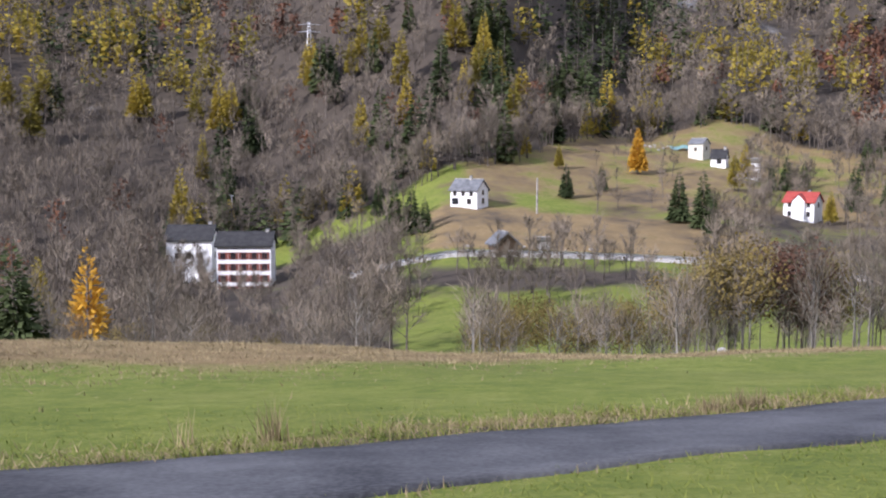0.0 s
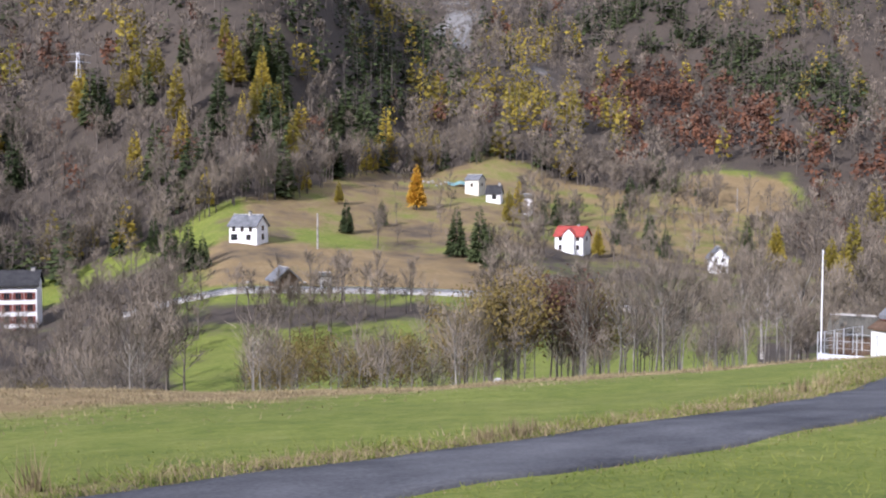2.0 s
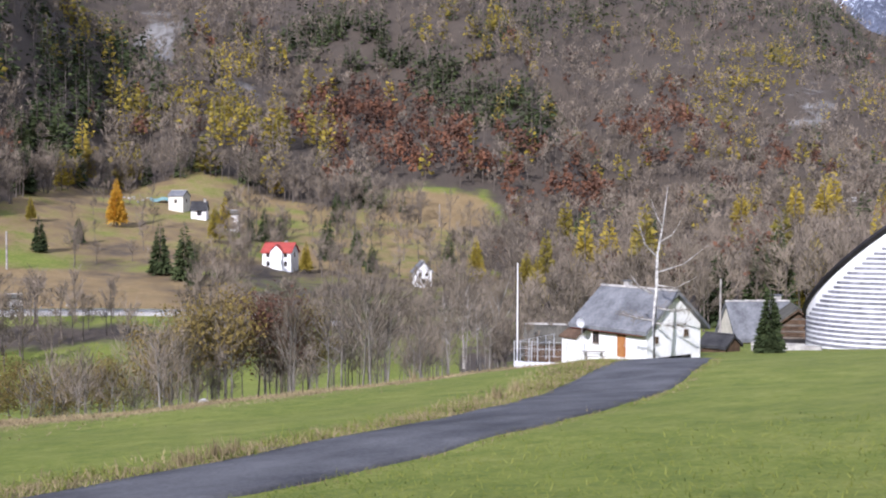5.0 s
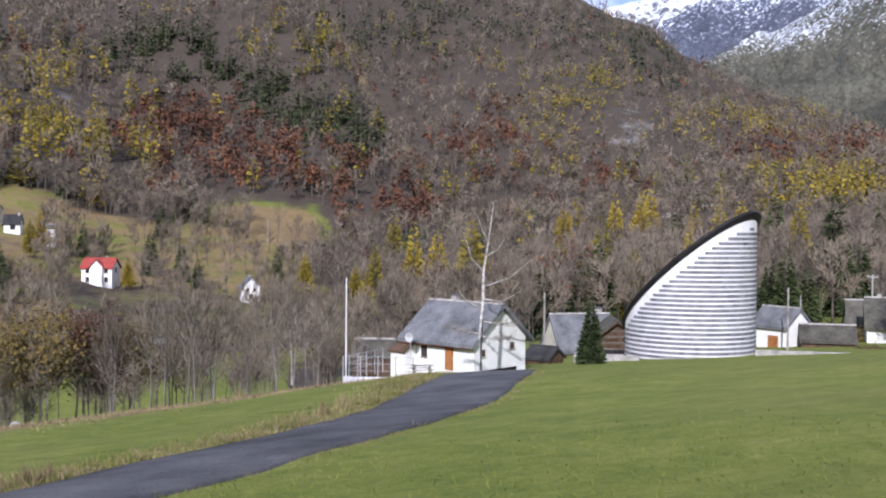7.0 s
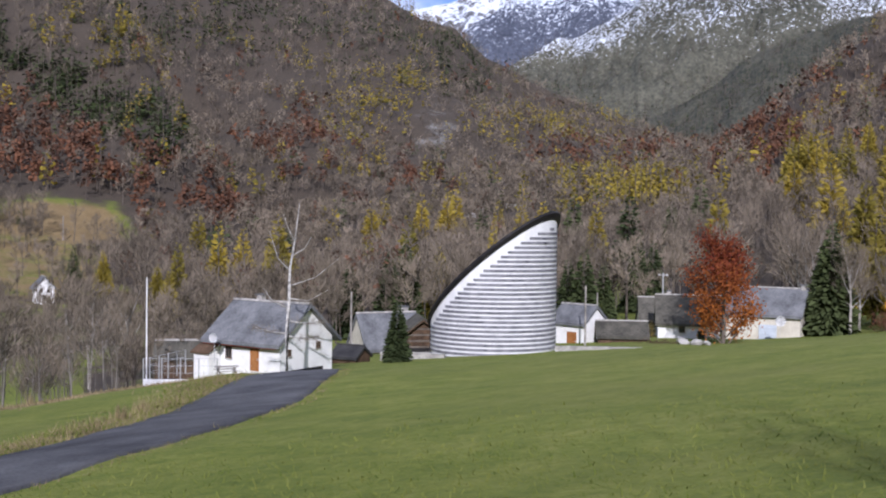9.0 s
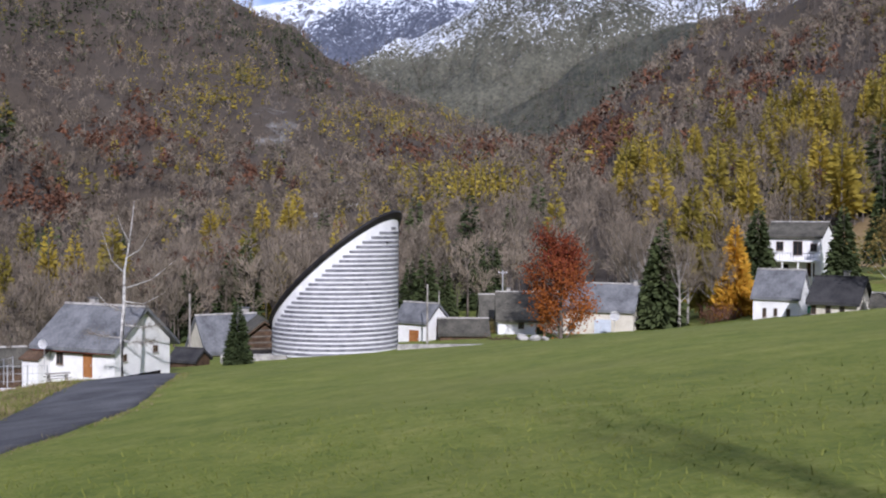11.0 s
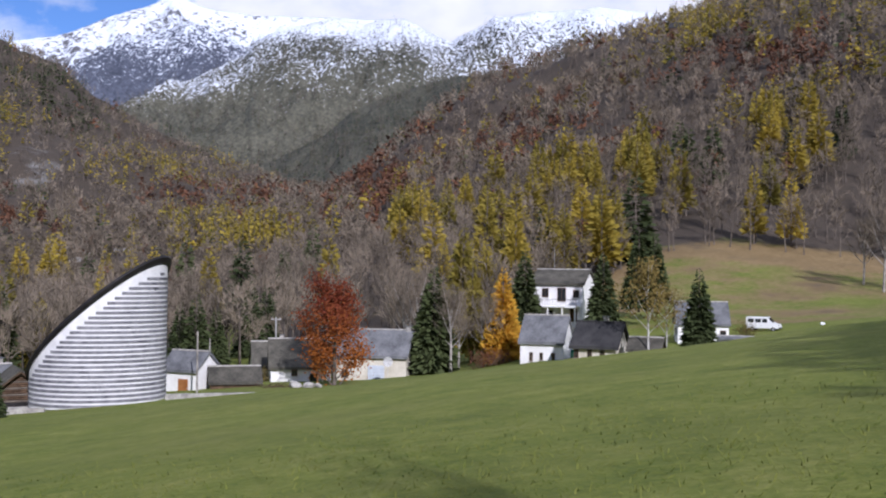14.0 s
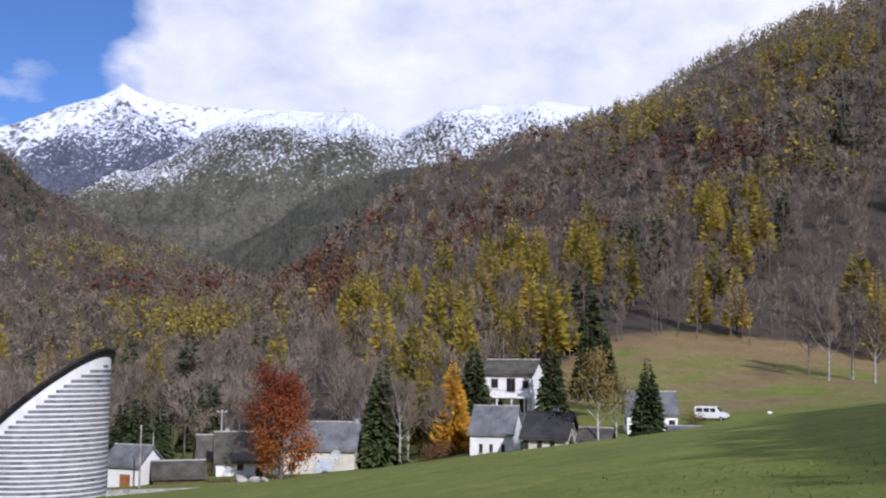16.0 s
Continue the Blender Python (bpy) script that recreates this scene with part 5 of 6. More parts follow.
# ---- the far side of the valley ----
def flats():
    red = WOOD_RED
    wins = [("front", -5.0 + 2.5 * i, 1.2 + 2.75 * k, 1.35, 1.7, red) for i in range(5) for k in range(5)]
    block = gable_house("apartment_block", seen(-10.5, 275, -7.9, -8), "white apartment block with red-brown shutters and dark roof", 13.0, 10, 15.6, 18.2, WHITE, DARK_ROOF, 0.8, windows=wins, category="apartment block", chimneys=[(5.2, 0, 19.2, 0.8)], thick=0.4)
    for i in range(5):
        for k in range(5):
            for s in (-1, 1):
                x, z = -5.0 + 2.5 * i + s * 0.95, 1.2 + 2.75 * k
                part("shutter", boxes((x - 0.24, x + 0.24, -5.07, -5.004, z, z + 1.7), bevel=0.01), WOOD_RED, block)
    gable_house("white_hall", seen(-13.2, 290, -6.6, -12), "white house with dark slate roof beside the block", 11.5, 9, 11.3, 14.4, WHITE, DARK_ROOF, 0.7, windows=[("front", -3, 6.5, 1.2, 1.5), ("front", 0, 6.5, 1.2, 1.5), ("front", 3, 6.5, 1.2, 1.5), ("right", 0, 6.5, 1.2, 1.5)], chimneys=[(4.6, 0.4, 15.6, 0.8)], thick=0.4)


flats()
gable_house("hillside_house", met(1.0, -2.8, 282, -30), "white two-storey house with grey stone roof on meadow", 7.8, 5.8, 4.1, 6.5, WHITE, SLATE, 0.5,
            windows=[("front", -2.5, 0.4, 1.9, 1.6), ("front", 1.6, 0.5, 1.3, 1.4), ("front", -2.6, 2.6, 1.0, 1.1), ("front", -0.2, 2.6, 1.0, 1.1), ("front", 2.2, 2.6, 1.0, 1.1), ("right", 0.2, 0.6, 1.1, 1.4), ("right", 0.2, 2.9, 0.9, 1.2)], chimneys=[(0.6, -0.2, 7.6, 0.6)])
gable_house("roadside_barn", met(2.75, -5.35, 195, 20), "old timber barn with grey roof on white stones", 4.6, 5.2, 2.6, 4.6, WOOD_DARK, SLATE, 0.7, along_x=False, category="barn")
stone_wall("barn_footing", seen(2.35, 239, -5.5, 10), 3.6, 1.0, 0.8, "white rubble footing below the roadside barn", 5, MARBLE)
gable_house("small_shelter", met(4.85, -5.0, 196, 8), "tiny ruined stone shelter above the valley road", 2.6, 2.2, 1.6, 2.2, RUBBLE, MOSSY, 0.2, category="shed")
red_house = gable_house("red_roof_house", met(17.7, -3.95, 328, -18), "white two-storey villa with a bright red tiled roof", 8.6, 7.4, 4.9, 7.2, WHITE, RED_ROOF, 0.6,
                        windows=[("front", -2.6, 3.4, 1.0, 1.4), ("front", 2.7, 3.4, 1.0, 1.4), ("front", -2.6, 0.8, 1.0, 1.4), ("front", 2.7, 0.8, 1.0, 1.4), ("right", 0, 3.4, 1.0, 1.4), ("left", 0.2, 3.0, 1.1, 1.4)], chimneys=[(1.5, 1, 8.0, 0.7)])
part("gable_front", prism([(-1.6, -2), (1.9, -2), (1.9, 5.2), (0.15, 6.9), (-1.6, 5.2)], -4.6, -3.7), WHITE, red_house)
part("gable_roof", prism([(0.15, 6.95), (2.3, 4.8), (2.3, 5.1), (0.15, 7.25), (-2.0, 5.1), (-2.0, 4.8)], -5.0, -2.0), RED_ROOF, red_house)
gable_house("building_site_house", met(12.65, -0.35, 336, -25), "tall bare-plaster house on a building plot", 5.4, 5.8, 5.0, 6.7, CREAM, SLATE, 0.35, windows=[("right", 0, 2.8, 0.9, 1.2), ("front", 0, 2.6, 0.9, 1.2)])
gable_house("small_white_house", met(13.65, -0.75, 334, -10), "small white house with a dark roof", 5.0, 5.0, 3.0, 5.4, WHITE, DARK_ROOF, 0.5, windows=[("front", 0.3, 1.0, 1.6, 1.5)], chimneys=[(1.8, 0, 6.6, 0.7)])
gable_house("terraced_house", met(15.2, -2.0, 375, -8), "small white house among golden larches", 4.8, 5.0, 5.0, 6.2, WHITE, MOSSY, 0.3, windows=[("front", -1.4, 0.8, 0.9, 1.6), ("front", 0.2, 0.8, 0.9, 1.6), ("front", 1.6, 0.8, 0.7, 1.6), ("front", -1.0, 3.0, 0.9, 1.2), ("front", 1.0, 3.0, 0.9, 1.2)])
gable_house("chalet", met(25.0, -4.9, 322, 8), "small white gabled chalet among bare trees", 5.0, 5.5, 4.4, 7.0, WHITE, SLATE, 0.7, along_x=False, windows=[("front", -1.0, 3.0, 0.8, 1.0), ("front", 1.0, 3.0, 0.8, 1.0), ("front", 0, 0.9, 1.2, 1.3)])
gable_house("mountain_hut", at(70.15, 565, 0, 20), "small stone hut on a hillside clearing", 5.5, 4.5, 2.4, 4.4, CREAM, SLATE, 0.4, category="hut", group="mountain huts")
gable_house("mountain_hut", at(71.3, 572, 0, -20), "small dark-roofed hut on a hillside clearing", 5.5, 4.5, 2.2, 4.6, RUBBLE, DARK_ROOF, 0.4, category="hut", group="mountain huts")
gable_house("mountain_hut", at(70.25, 545, 0, 10), "small white hut on a hillside clearing", 4.5, 4.0, 2.2, 3.8, WHITE, SLATE, 0.4, category="hut", group="mountain huts")
gable_house("alpine_hut", at(75.4, 800, 0, 10), "dark timber hut high on the ridge", 8, 6, 2.6, 6.0, WOOD_DARK, DARK_ROOF, 0.5, category="hut", group="ridge huts")
gable_house("alpine_hut", at(76.6, 802, 0, -10), "dark timber hut high on the ridge", 9, 6, 2.6, 6.2, WOOD_DARK, DARK_ROOF, 0.5, category="hut", group="ridge huts")


def valley_road():
    """The road across the valley with its steel guard rail."""
    pts = [(230 * math.sin(radians(a)), 230 * math.cos(radians(a))) for a in (-5.2, -3, 0, 4, 8, 12, 16, 21)]
    line, way = along(pts, 2.0)
    rows, faces = [], []
    for p, w in zip(line, way):
        side = np.array([-w[1], w[0]])
        mid = float(height(*p)) + 0.35
        for u, dz in ((-2.9, -2.5), (-2.8, 0), (2.8, 0.02), (2.9, -2.5)):
            rows.append((*(p + side * u), mid + dz))
    for k in range(len(line) - 1):
        for i in range(3):
            faces.append((k * 4 + i, (k + 1) * 4 + i, (k + 1) * 4 + i + 1, k * 4 + i + 1))
    tagged(new("valley_road", mesh_of("valley_road", rows, faces, [RUBBLE])), "pale grey valley road along the river", "road", kind="structure")
    line, way = along(pts, 4.0)
    rail = thing("guard_rail", pose(0, 0, 0), "galvanised steel guard rail along the valley road", "guard rail")
    prev = None
    for p, w in zip(line, way):
        side = np.array([-w[1], w[0]])
        q = p - side * 2.5
        z = float(height(*p)) + 0.37
        bm = bmesh.new()
        tube(bm, [(*q, z - 0.3), (*q, z + 0.75)], [0.07, 0.07], 5)
        part("post", bm, METAL, rail)
        if prev is not None:
            bm = bmesh.new()
            v = [bm.verts.new(c) for c in ((*prev[:2], prev[2] + 0.42), (*q, z + 0.42), (*q, z + 0.78), (*prev[:2], prev[2] + 0.78))]
            bm.faces.new(v)
            bmesh.ops.solidify(bm, geom=bm.faces[:], thickness=0.06)
            part("beam", bm, METAL, rail)
        prev = (*q, z)


valley_road()

# building plot clutter
sheet = thing("ground_sheet", at(11.7, 410, 0.1, 0), "turquoise plastic sheet on the building plot", "sheet")
bm = bmesh.new()
bmesh.ops.create_grid(bm, x_segments=14, y_segments=8, size=1, matrix=Matrix.Diagonal((3.4, 2.2, 1, 1)))
for v in bm.verts:
    v.co.z = 0.9 + 0.35 * math.sin(v.co.x * 1.1) + 0.25 * v.co.y
bmesh.ops.solidify(bm, geom=bm.faces[:], thickness=0.05)
part("sheet", bm, TURQUOISE, sheet)


def boulder(m, size, seed, label, mat=RUBBLE, group=""):
    bm = bmesh.new()
    bmesh.ops.create_icosphere(bm, subdivisions=3, radius=size / 2)
    for v in bm.verts:
        n = noise.noise(v.co * (1.6 / size) + Vector((seed, seed * 2, 0)))
        v.co *= 1 + 0.45 * n
        v.co.z *= 0.7
    ob = part("boulder", bm, mat, None)
    ob.matrix_world = m
    return tagged(ob, label, "rock", group)


for k, (a, r, s) in enumerate(((57.2, 131, 1.5), (57.9, 130, 1.3), (58.4, 130, 0.9), (13.9, 49.5, 0.55), (83.7, 180, 0.75))):
    boulder(at(a, r, s * 0.18), s, k, "pale rounded boulder in the grass" if k != 4 else "white wrapped bale lying in the field", RUBBLE if k != 4 else PLASTIC)
rng_rock = random.Random(3)
for k in range(26):
    a = rng_rock.uniform(9.8, 12.6) if k < 16 else rng_rock.uniform(-2, 8)
    r = rng_rock.uniform(402, 425) if k < 16 else rng_rock.uniform(234, 239)
    s = rng_rock.uniform(0.6, 1.3) if k < 16 else rng_rock.uniform(0.4, 0.9)
    boulder(at(a, r, s * 0.2), s, k + 9, "pale quarried stone block lying loose", RUBBLE, "loose stones")


# ---- single trees ----
def birch(m, high):
    """The bare birch before the cottage: a white forked stem with side branches and fine twigs."""
    ob = thing("birch_tree", m, "leafless white-barked birch with a forked crown", "tree")
    rng = np.random.default_rng(8)
    k = high / 14.0
    trunk = [(0, 0, -0.5), (-0.05, 0, 3), (0.1, 0, 6), (0.15, 0.1, 8.6), (0.55, 0.1, 11), (0.9, 0, 14)]
    bm = bmesh.new()
    tube(bm, [tuple(c * k for c in p) for p in trunk], [0.21, 0.17, 0.135, 0.10, 0.06, 0.015], 9)
    part("trunk", bm, BIRCH_BARK, ob, smooth=True)
    limbs = [((0.15, 0.1, 8.4), (-0.8, 0, 9.4), (-1.5, 0.1, 11.6)), ((0.3, 0.1, 9.6), (1.3, 0, 10.2), (2.2, 0.1, 11.8)), ((0.1, 0, 6.2), (1.6, 0, 6.0), (3.2, -0.2, 6.9)), ((0, 0, 4.4), (1.5, 0, 4.2), (3.0, 0.2, 4.3)),
             ((0.1, 0, 5.4), (-1.2, 0, 6.0), (-2.2, 0, 7.4)), ((0.15, 0, 7.2), (2.2, 0, 7.9), (4.0, 0, 9.4)), ((0, 0, 3.4), (-1.3, 0.3, 3.5), (-2.6, 0.3, 3.9)), ((0.5, 0, 10.8), (0.0, 0, 11.8), (-0.4, 0, 13.0)), ((0, 0, 3.2), (1.2, -0.3, 3.0), (2.4, -0.4, 3.2))]
    base, way = [], []
    for pts in limbs:
        bm = bmesh.new()
        tube(bm, [tuple(c * k for c in p) for p in pts], [0.075, 0.05, 0.015], 6)
        part("limb", bm, BIRCH_BARK, ob, smooth=True)
        p = np.array(pts)
        for _ in range(170):
            t = rng.random() ** 0.7
            q = p[0] + (p[1] - p[0]) * min(1, t * 2) + (p[2] - p[1]) * max(0, t * 2 - 1)
            base.append(q * k)
            way.append(unit(unit(p[2] - p[0]) * 0.6 + rng.normal(size=3) * 0.55 + [0, 0, 0.1]))
    v, f = blades(rng, np.array(base), np.array(way), 0.5 + 0.9 * rng.random(len(base)), 0.022, False)
    crown = new("crown", mesh_of("crown", v, f, [TWIGS], tint=np.full(len(v), 0.5)))
    crown.parent = ob
    return ob


birch(seen(36.95, 91, -8.0), 14.3)

single_tree("red_maple", "red", seen(59.2, 136, -6.9), 15.2, 9500, 31, "autumn red and orange broad-leaved tree by the houses", spread=0.31, low=0.1, leaf=0.021, limbs=18)


def firs(rows, kind="spruce", label="dark green spruce standing among the houses", name="spruce_tree", n=420, group="", **shape):
    for k, (a, r, e, h) in enumerate(rows):
        single_tree(name, kind, met(a, e, r * 0.82) if r > 215 else seen(a, r, e), h, n, int(a * 10 + r + k) % 9973, label, group=group, **shape)


firs([(42.6, 113, -7.4, 6.9), (64.3, 150, -5.4, 15.5), (64.0, 168, -4.9, 12), (73.0, 155, -3.2, 11.8), (77.8, 126, -4.0, 9.6), (69.0, 160, -3.2, 12.5), (74.8, 190, -1.9, 14), (75.6, 200, -1.6, 13)], n=2000, slim=0.38, ragged=0.5)
firs([(42.2, 190, -5.7, 15), (43.0, 185, -5.7, 16), (47.5, 190, -5.2, 14), (40.1, 185, -6.0, 13), (53.2, 185, -5.2, 11), (52.2, 180, -5.2, 13), (51.4, 185, -5.2, 11.5), (54.9, 200, -4.8, 15), (55.7, 205, -4.6, 14)], label="dark green spruce behind the village roofs", n=1100, slim=0.32)
firs([(-2.9, 262, -4.2, 13.5), (-2.0, 258, -4.3, 12.5), (-1.3, 262, -4.2, 9), (-3.7, 275, -3.4, 11), (-11.4, 300, -3.2, 18), (6.0, 335, -2.4, 10), (7.8, 338, -2.0, 8.5), (11.7, 310, -3.6, 14), (12.9, 308, -3.9, 15), (13.4, 305, -4.2, 10), (16.9, 372, -2.0, 12), (16.2, 375, -1.9, 8), (17.7, 380, -1.8, 9), (20.1, 350, -2.9, 15), (21.6, 345, -3.2, 13), (20.6, 420, -1.0, 13), (26.4, 330, -3.6, 13), (-16.2, 242, -6.0, 11), (-15.2, 250, -5.4, 8.5), (-21.7, 74, -10.4, 8.6), (-20.8, 80, -10.4, 6.4), (22.4, 340, -3.6, 10)], label="dark green spruce on the valley side", n=900, slim=0.36, ragged=0.5)
firs([(9.6, 382, -1.2, 15.5)], "gold", "golden autumn larch standing alone", "larch_tree", 1600, slim=0.33)
firs([(-18.3, 112, -9.9, 11.5)], "gold", "thin golden larch with sparse needles", "larch_tree", 520, slim=0.24, ragged=0.7, broad=0.14)
firs([(14.4, 365, -2.0, 12), (14.9, 372, -1.6, 13), (5.6, 385, -0.9, 8), (-20.6, 125, -9, 9), (19.0, 340, -3.6, 10), (27.8, 325, -4.2, 15), (30.4, 260, -5.2, 15), (31.0, 255, -5.4, 14), (44.7, 205, -5.3, 15), (44.3, 212, -5.3, 12), (66.3, 165, -4.8, 15.5), (67.0, 200, -3.2, 17), (65.8, 205, -3.0, 20), (68.5, 225, -2.0, 22), (67.9, 232, -1.9, 20), (70.2, 255, -0.5, 20), (71.0, 262, -0.4, 19), (72.9, 285, 0.2, 22), (73.6, 290, 0.3, 21)], "larch", "yellow-green larch in autumn needles", "larch_tree", 1000)
firs([(67.9, 150, -5.1, 14.2)], "gold", "orange-gold larch standing among bare birches", "larch_tree", 2000, slim=0.22)
for k, (a, r, e, h, n) in enumerate(((75.3, 126, -4.6, 11.6, 1800), (76.2, 128, -4.3, 8.0, 700))):
    single_tree("birch_tree", "alder", seen(a, r, e), h, n, 60 + k, "yellow-leaved birch with a slender white trunk", bark=BIRCH_BARK, spread=0.3, leaf=0.028, girth=0.6)
for k, (a, r, h) in enumerate(((13.4, 84, 9.8), (14.8, 82, 10.0), (16.4, 85, 9.6), (17.8, 86, 9.4), (12.2, 88, 9.0), (8.6, 86, 7.0), (19.2, 88, 9.0), (3.2, 92, 7.0), (4.6, 90, 7.4), (2.2, 95, 6.0), (6.8, 98, 7.0), (-13, 104, 6.0), (-16, 100, 6.0), (-9.5, 100, 5.0))):
    single_tree("alder_tree", "alder" if k not in (2, 3) else "russet", at(a, r), h * 1.12, 2400, 80 + k, "thin alder keeping olive-brown autumn leaves", spread=0.40, leaf=0.022, low=0.42, girth=0.5, climb=0.15)
for k, (a, r, h) in enumerate(((1.9, 84, 6.2), (3.5, 86, 7.2), (5.2, 84, 6.8), (6.9, 86, 7.0), (8.8, 84, 6.6), (10.4, 85, 7.4))):
    single_tree("alder_tree", "alder", at(a, r), h, 1300, 180 + k, "broad low alder with thin pale stems and olive-brown leaves", spread=0.62, leaf=0.022, low=0.42, girth=0.5, bark=PALE_BARK, climb=0.14)
for k, (a, r, h) in enumerate(((65.2, 148, 11), (65.6, 152, 10), (66.9, 150, 9), (67.3, 149, 8.5), (63.5, 170, 13), (62.9, 180, 13), (29.0, 140, 11), (27.2, 150, 12), (86.5, 250, 17), (87.6, 255, 18), (88.6, 248, 16), (85.6, 262, 14))):
    single_tree("bare_tree", "bare", at(a, r), h, 900, 120 + k, "leafless tree with pale slender trunk", bark=PALE_BARK, leaf=0.006, spread=0.26)


# hedge and shrubs among the houses
def shrub(name, m, size, high, kind, n, seed, label, long=1.0):
    """A dense low bush of leaves or twigs on a few stems."""
    rng = np.random.default_rng(seed)
    p = rng.normal(size=(n, 3)) * [0.26 * size * long, 0.24 * size, 0.2 * high] + [0, 0, 0.5 * high]
    p[:, 2] = np.clip(p[:, 2], 0.02, None)
    v, f = blades(rng, p, unit(rng.normal(size=(n, 3)) + [0, 0, 0.4]), 0.22 + 0.2 * rng.random(n), 0.10 if kind != "bare" else 0.03, kind != "bare")
    ob = thing(name, m, label, "shrub")
    leaves = new("foliage", mesh_of("foliage", v, f, [KINDS[kind][0]], tint=np.full(len(v), rng.random())))
    leaves.parent = ob
    for k in range(4):
        bm = bmesh.new()
        a = k * 1.6
        tube(bm, [(0.1 * math.cos(a), 0.1 * math.sin(a), -0.3), (0.3 * size * math.cos(a), 0.3 * size * math.sin(a), high * 0.7)], [0.04, 0.015], 5)
        part("stem", bm, BARK, ob)
    return ob


shrub("hedge", seen(56.2, 133, -6.5), 2.2, 1.5, "russet", 900, 401, "low rust-brown hedge along the village yard", 2.2)
shrub("shrub", seen(58.6, 137, -6.4), 1.8, 2.2, "spruce", 500, 402, "dark evergreen shrub under the red tree")
shrub("shrub", seen(80.1, 170, -3.3), 3.0, 2.8, "alder", 700, 403, "yellow-green garden shrub beside the van")
shrub("shrub", seen(66.8, 147, -5.2), 3.2, 3.2, "russet", 700, 404, "rust-red shrub below bare birches")
shrub("shrub", seen(67.7, 146, -5.1), 3.0, 2.8, "russet", 600, 405, "rust-red shrub below bare birches")
shrub("shrub", seen(71.6, 137, -5.0), 2.0, 2.0, "bare", 500, 406, "leafless garden shrub beside the stone house")
shrub("shrub", seen(55.6, 150, -6.1), 1.6, 3.0, "alder", 500, 407, "thin yellow-leaved garden bush by the low shed")
net = thing("green_net", seen(71.75, 142, -4.9, -13), "dark green netting hung beside the stone house", "netting")
part("net", boxes((-1.0, 1.0, -0.03, 0.03, -0.5, 2.2), bevel=0.01), GREEN_NET, net)
for sx in (-1, 1):
    bm = bmesh.new()
    tube(bm, [(sx * 1.03, 0, -0.8), (sx * 1.03, 0, 2.3)], [0.05, 0.05], 6)
    part("post", bm, WOOD_DARK, net)
for k, (a, r, e) in enumerate(((47.0, 640, 0.6), (48.6, 660, 0.7), (46.2, 560, 0.1))):
    stone_wall("hillside_wall", met(a, e, r), 14 - 3 * k, 2.2, 1.2, "pale dry-stone retaining wall in the wooded hillside", 7, RUBBLE)
gable_house("shrine", met(56.2, 3.4, 900), "tiny white shrine on the far slope", 5.0, 5.0, 8.0, 11.0, WHITE, SLATE, 0.3, category="shrine")

# trees behind the standing point, whose shade falls on the meadow
for k in range(6):
    x, y = -9.5 + 4.0 * k, -29.8 - 0.6 * (k % 2)
    single_tree("alder_tree", "alder", pose(x, y, float(height(x, y))), 20.0, 2600, 301 + k, "tall alder in olive leaf along the upper meadow edge", spread=0.34, leaf=0.05, low=0.25)
single_tree("bare_tree", "bare", pose(-6.5, -10.8, float(height(-6.5, -10.8))), 12, 60, 308, "leafless tree with pale slender trunk", bark=PALE_BARK, leaf=0.006, spread=0.09, low=0.55, limbs=3, girth=0.8)


# ---- grass ----
def sward(name, label, x, y, tall, wide, mat, seed, lean=0.45, rise=1.0):
    """Upright blades of grass at the spots given."""
    rng = np.random.default_rng(seed)
    base = np.stack([x, y, height(x, y) - 0.01], 1)
    way = unit(rng.normal(size=(len(x), 3)) * [lean, lean, 0.2] + [0, 0, rise])
    v, f = blades(rng, base, way, tall, wide, False, np.full((len(x), 3), (-0.2, -0.2, 1.0)), 0.25)
    tone = np.repeat(np.clip(0.5 + 0.35 * ridged(x, y, 1.3, 2.0) + rng.normal(size=len(x)) * 0.2, 0, 1), 3)
    tagged(new(name, mesh_of(name, v, f, [mat], tint=tone)), label, "grass", kind="stuff")


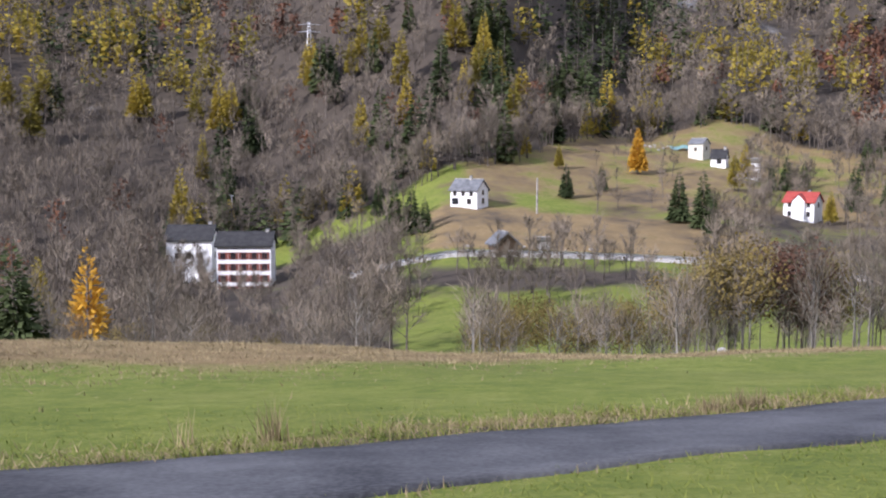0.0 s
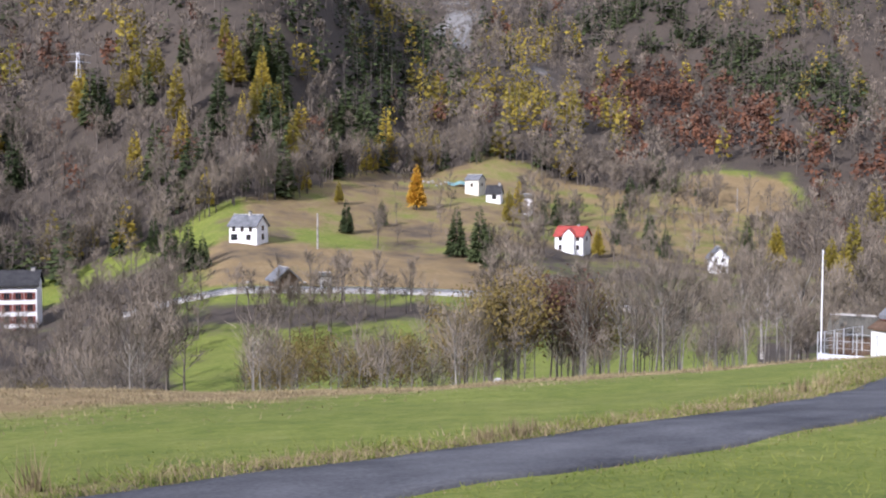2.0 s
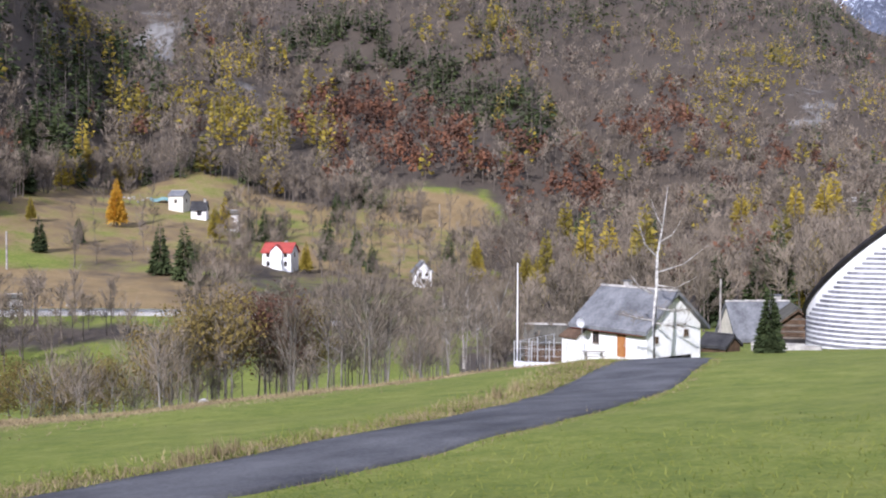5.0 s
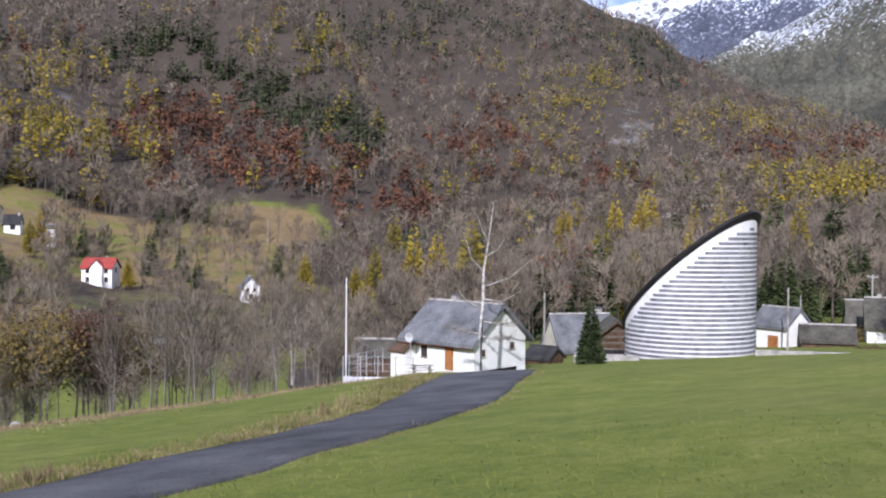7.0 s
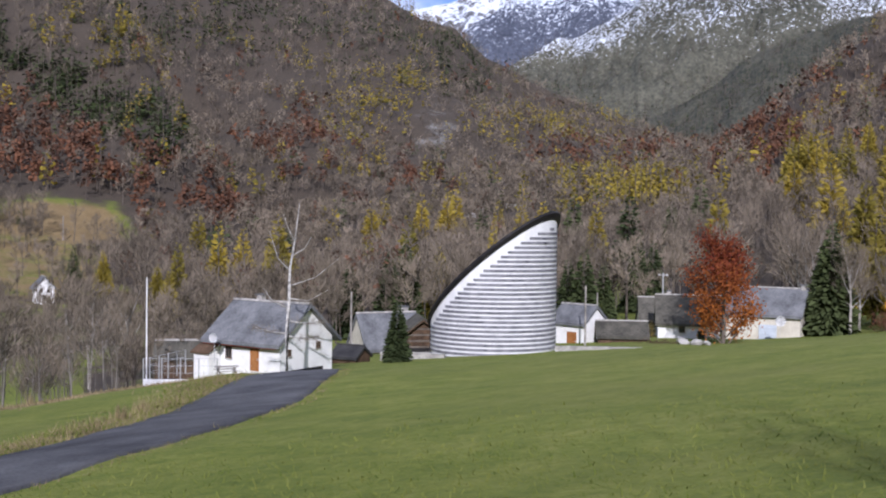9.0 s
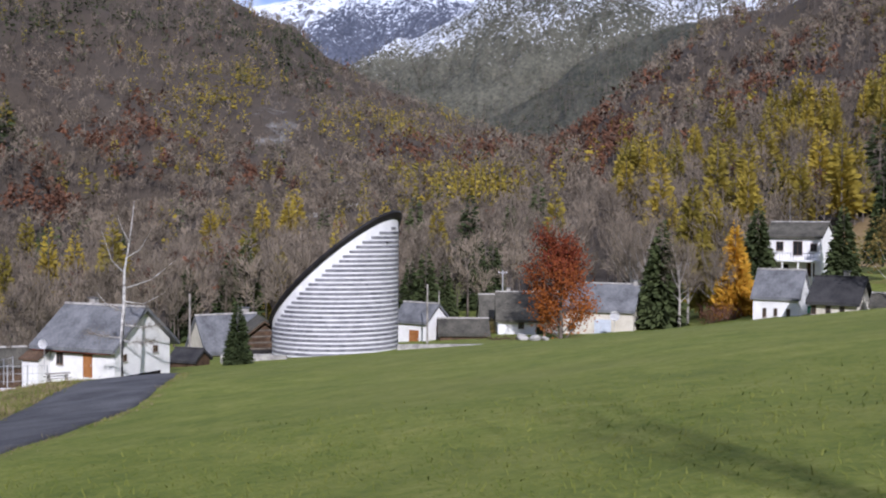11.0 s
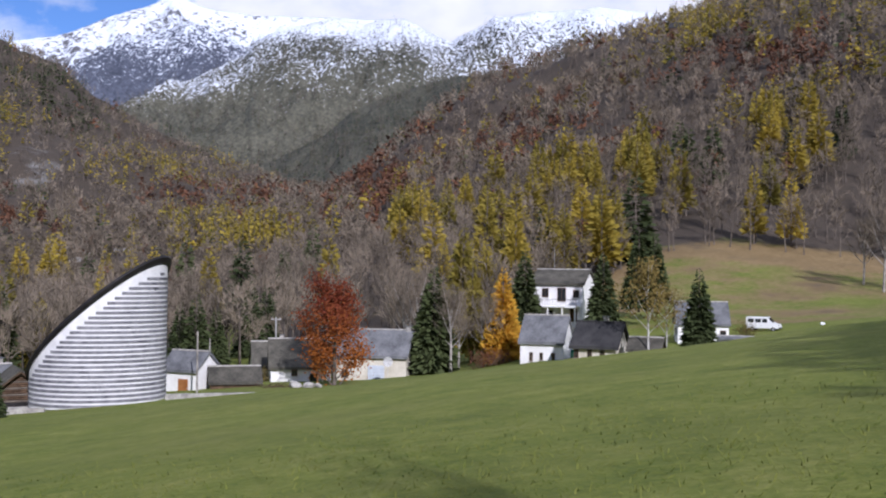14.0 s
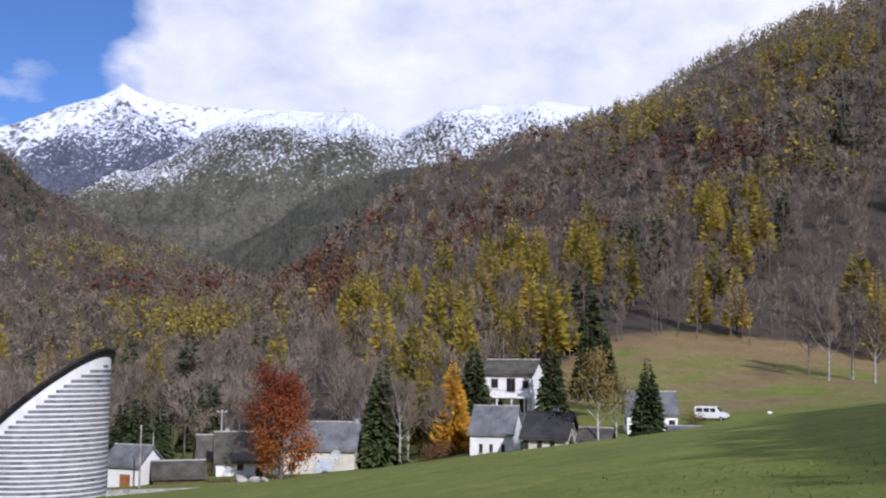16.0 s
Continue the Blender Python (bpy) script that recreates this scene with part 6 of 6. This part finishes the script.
def grow_grass():
    rng = np.random.default_rng(77)
    a, r = np.radians(-24 + 118 * rng.random(210000)), 1.5 + 21 * rng.random(210000) ** 0.9
    x, y = r * np.sin(a), r * np.cos(a)
    d = road_distance(x, y)
    keep = (np.abs(d) > 1.85) & (rng.random(len(x)) < (0.72 + 0.2 * ridged(x, y, 2.1, 4.0)) * np.clip((22 - r) / 10, 0, 1))
    x, y, r = x[keep], y[keep], r[keep]
    sward("meadow_grass", "short green meadow grass", x, y, (0.05 + 0.05 * rng.random(len(x))) * (1 + r / 45), 0.011 + 0.0008 * r, GRASS, 1, 1.0, 0.14)
    # rough verge on the valley side of the lane, thinner on the other
    k = rng.integers(20, len(ROAD_LINE) - 20, 76000)
    off = np.where(rng.random(len(k)) < 0.9, 1.8 + np.abs(rng.normal(size=len(k))) * 0.95, -1.85 - np.abs(rng.normal(size=len(k))) * 0.12)
    p = ROAD_LINE[k] + np.stack([-ROAD_WAY[k, 1], ROAD_WAY[k, 0]], 1) * off[:, None] + rng.normal(size=(len(k), 2)) * 0.15
    clump = ridged(p[:, 0], p[:, 1], 0.9, 3.0) + 0.5 * ridged(p[:, 0], p[:, 1], 0.35, 1.0)
    dry = rng.random(len(k)) < 0.56 + 0.22 * ridged(p[:, 0], p[:, 1], 2.2, 8.0)
    tall = (0.09 + 0.17 * rng.random(len(k))) * np.clip(0.8 + 0.8 * clump, 0.25, 2.0) * np.where(off > 0, 1, 0.5)
    far = 0.010 + 0.0006 * np.hypot(p[:, 0], p[:, 1])
    sward("verge_straw", "tangled dry straw along the lane", p[dry, 0], p[dry, 1], tall[dry], far[dry], STRAW, 2, 1.0, 0.75)
    sward("verge_grass", "rank green grass along the lane", p[~dry, 0], p[~dry, 1], tall[~dry], far[~dry], GRASS, 3, 1.0, 0.75)
    # matted dead grass on the brow
    a = -25 + 60 * rng.random(45000)
    r = np.interp(a, [-25, 0, 20, 34], [41, 43, 46, 50]) + rng.normal(size=len(a)) * np.interp(a, [-25, 0, 15, 30], [5.5, 5, 3.2, 1.3])
    x, y = r * np.sin(np.radians(a)), r * np.cos(np.radians(a))
    t = (0.10 + 0.16 * rng.random(len(a))) * np.clip(0.8 + 0.8 * ridged(x, y, 1.7, 6.0), 0.2, 2)
    sward("brow_grass", "matted dead brown grass on the brow", x, y, t, 0.035, STRAW, 4, 1.2, 0.6)
    # single tall tufts and dry flower heads
    for k, (a, r, n, h) in enumerate(((-9.0, 15.2, 60, 0.75), (-13.5, 14.8, 14, 0.6), (28.9, 31, 60, 0.6), (29.8, 33, 50, 0.6), (33.6, 41, 40, 0.5), (13.2, 18.9, 60, 0.45), (14.6, 19.4, 70, 0.5), (15.6, 20.0, 60, 0.45), (24.6, 46.0, 30, 0.8))):
        c = np.array([r * math.sin(radians(a)), r * math.cos(radians(a))])
        p = c + rng.normal(size=(n, 2)) * 0.10
        sward("grass_tuft", "tall pale tuft of dry grass", p[:, 0], p[:, 1], h * (0.5 + 0.5 * rng.random(n)), 0.02, STRAW, 10 + k, 0.22)


grow_grass()
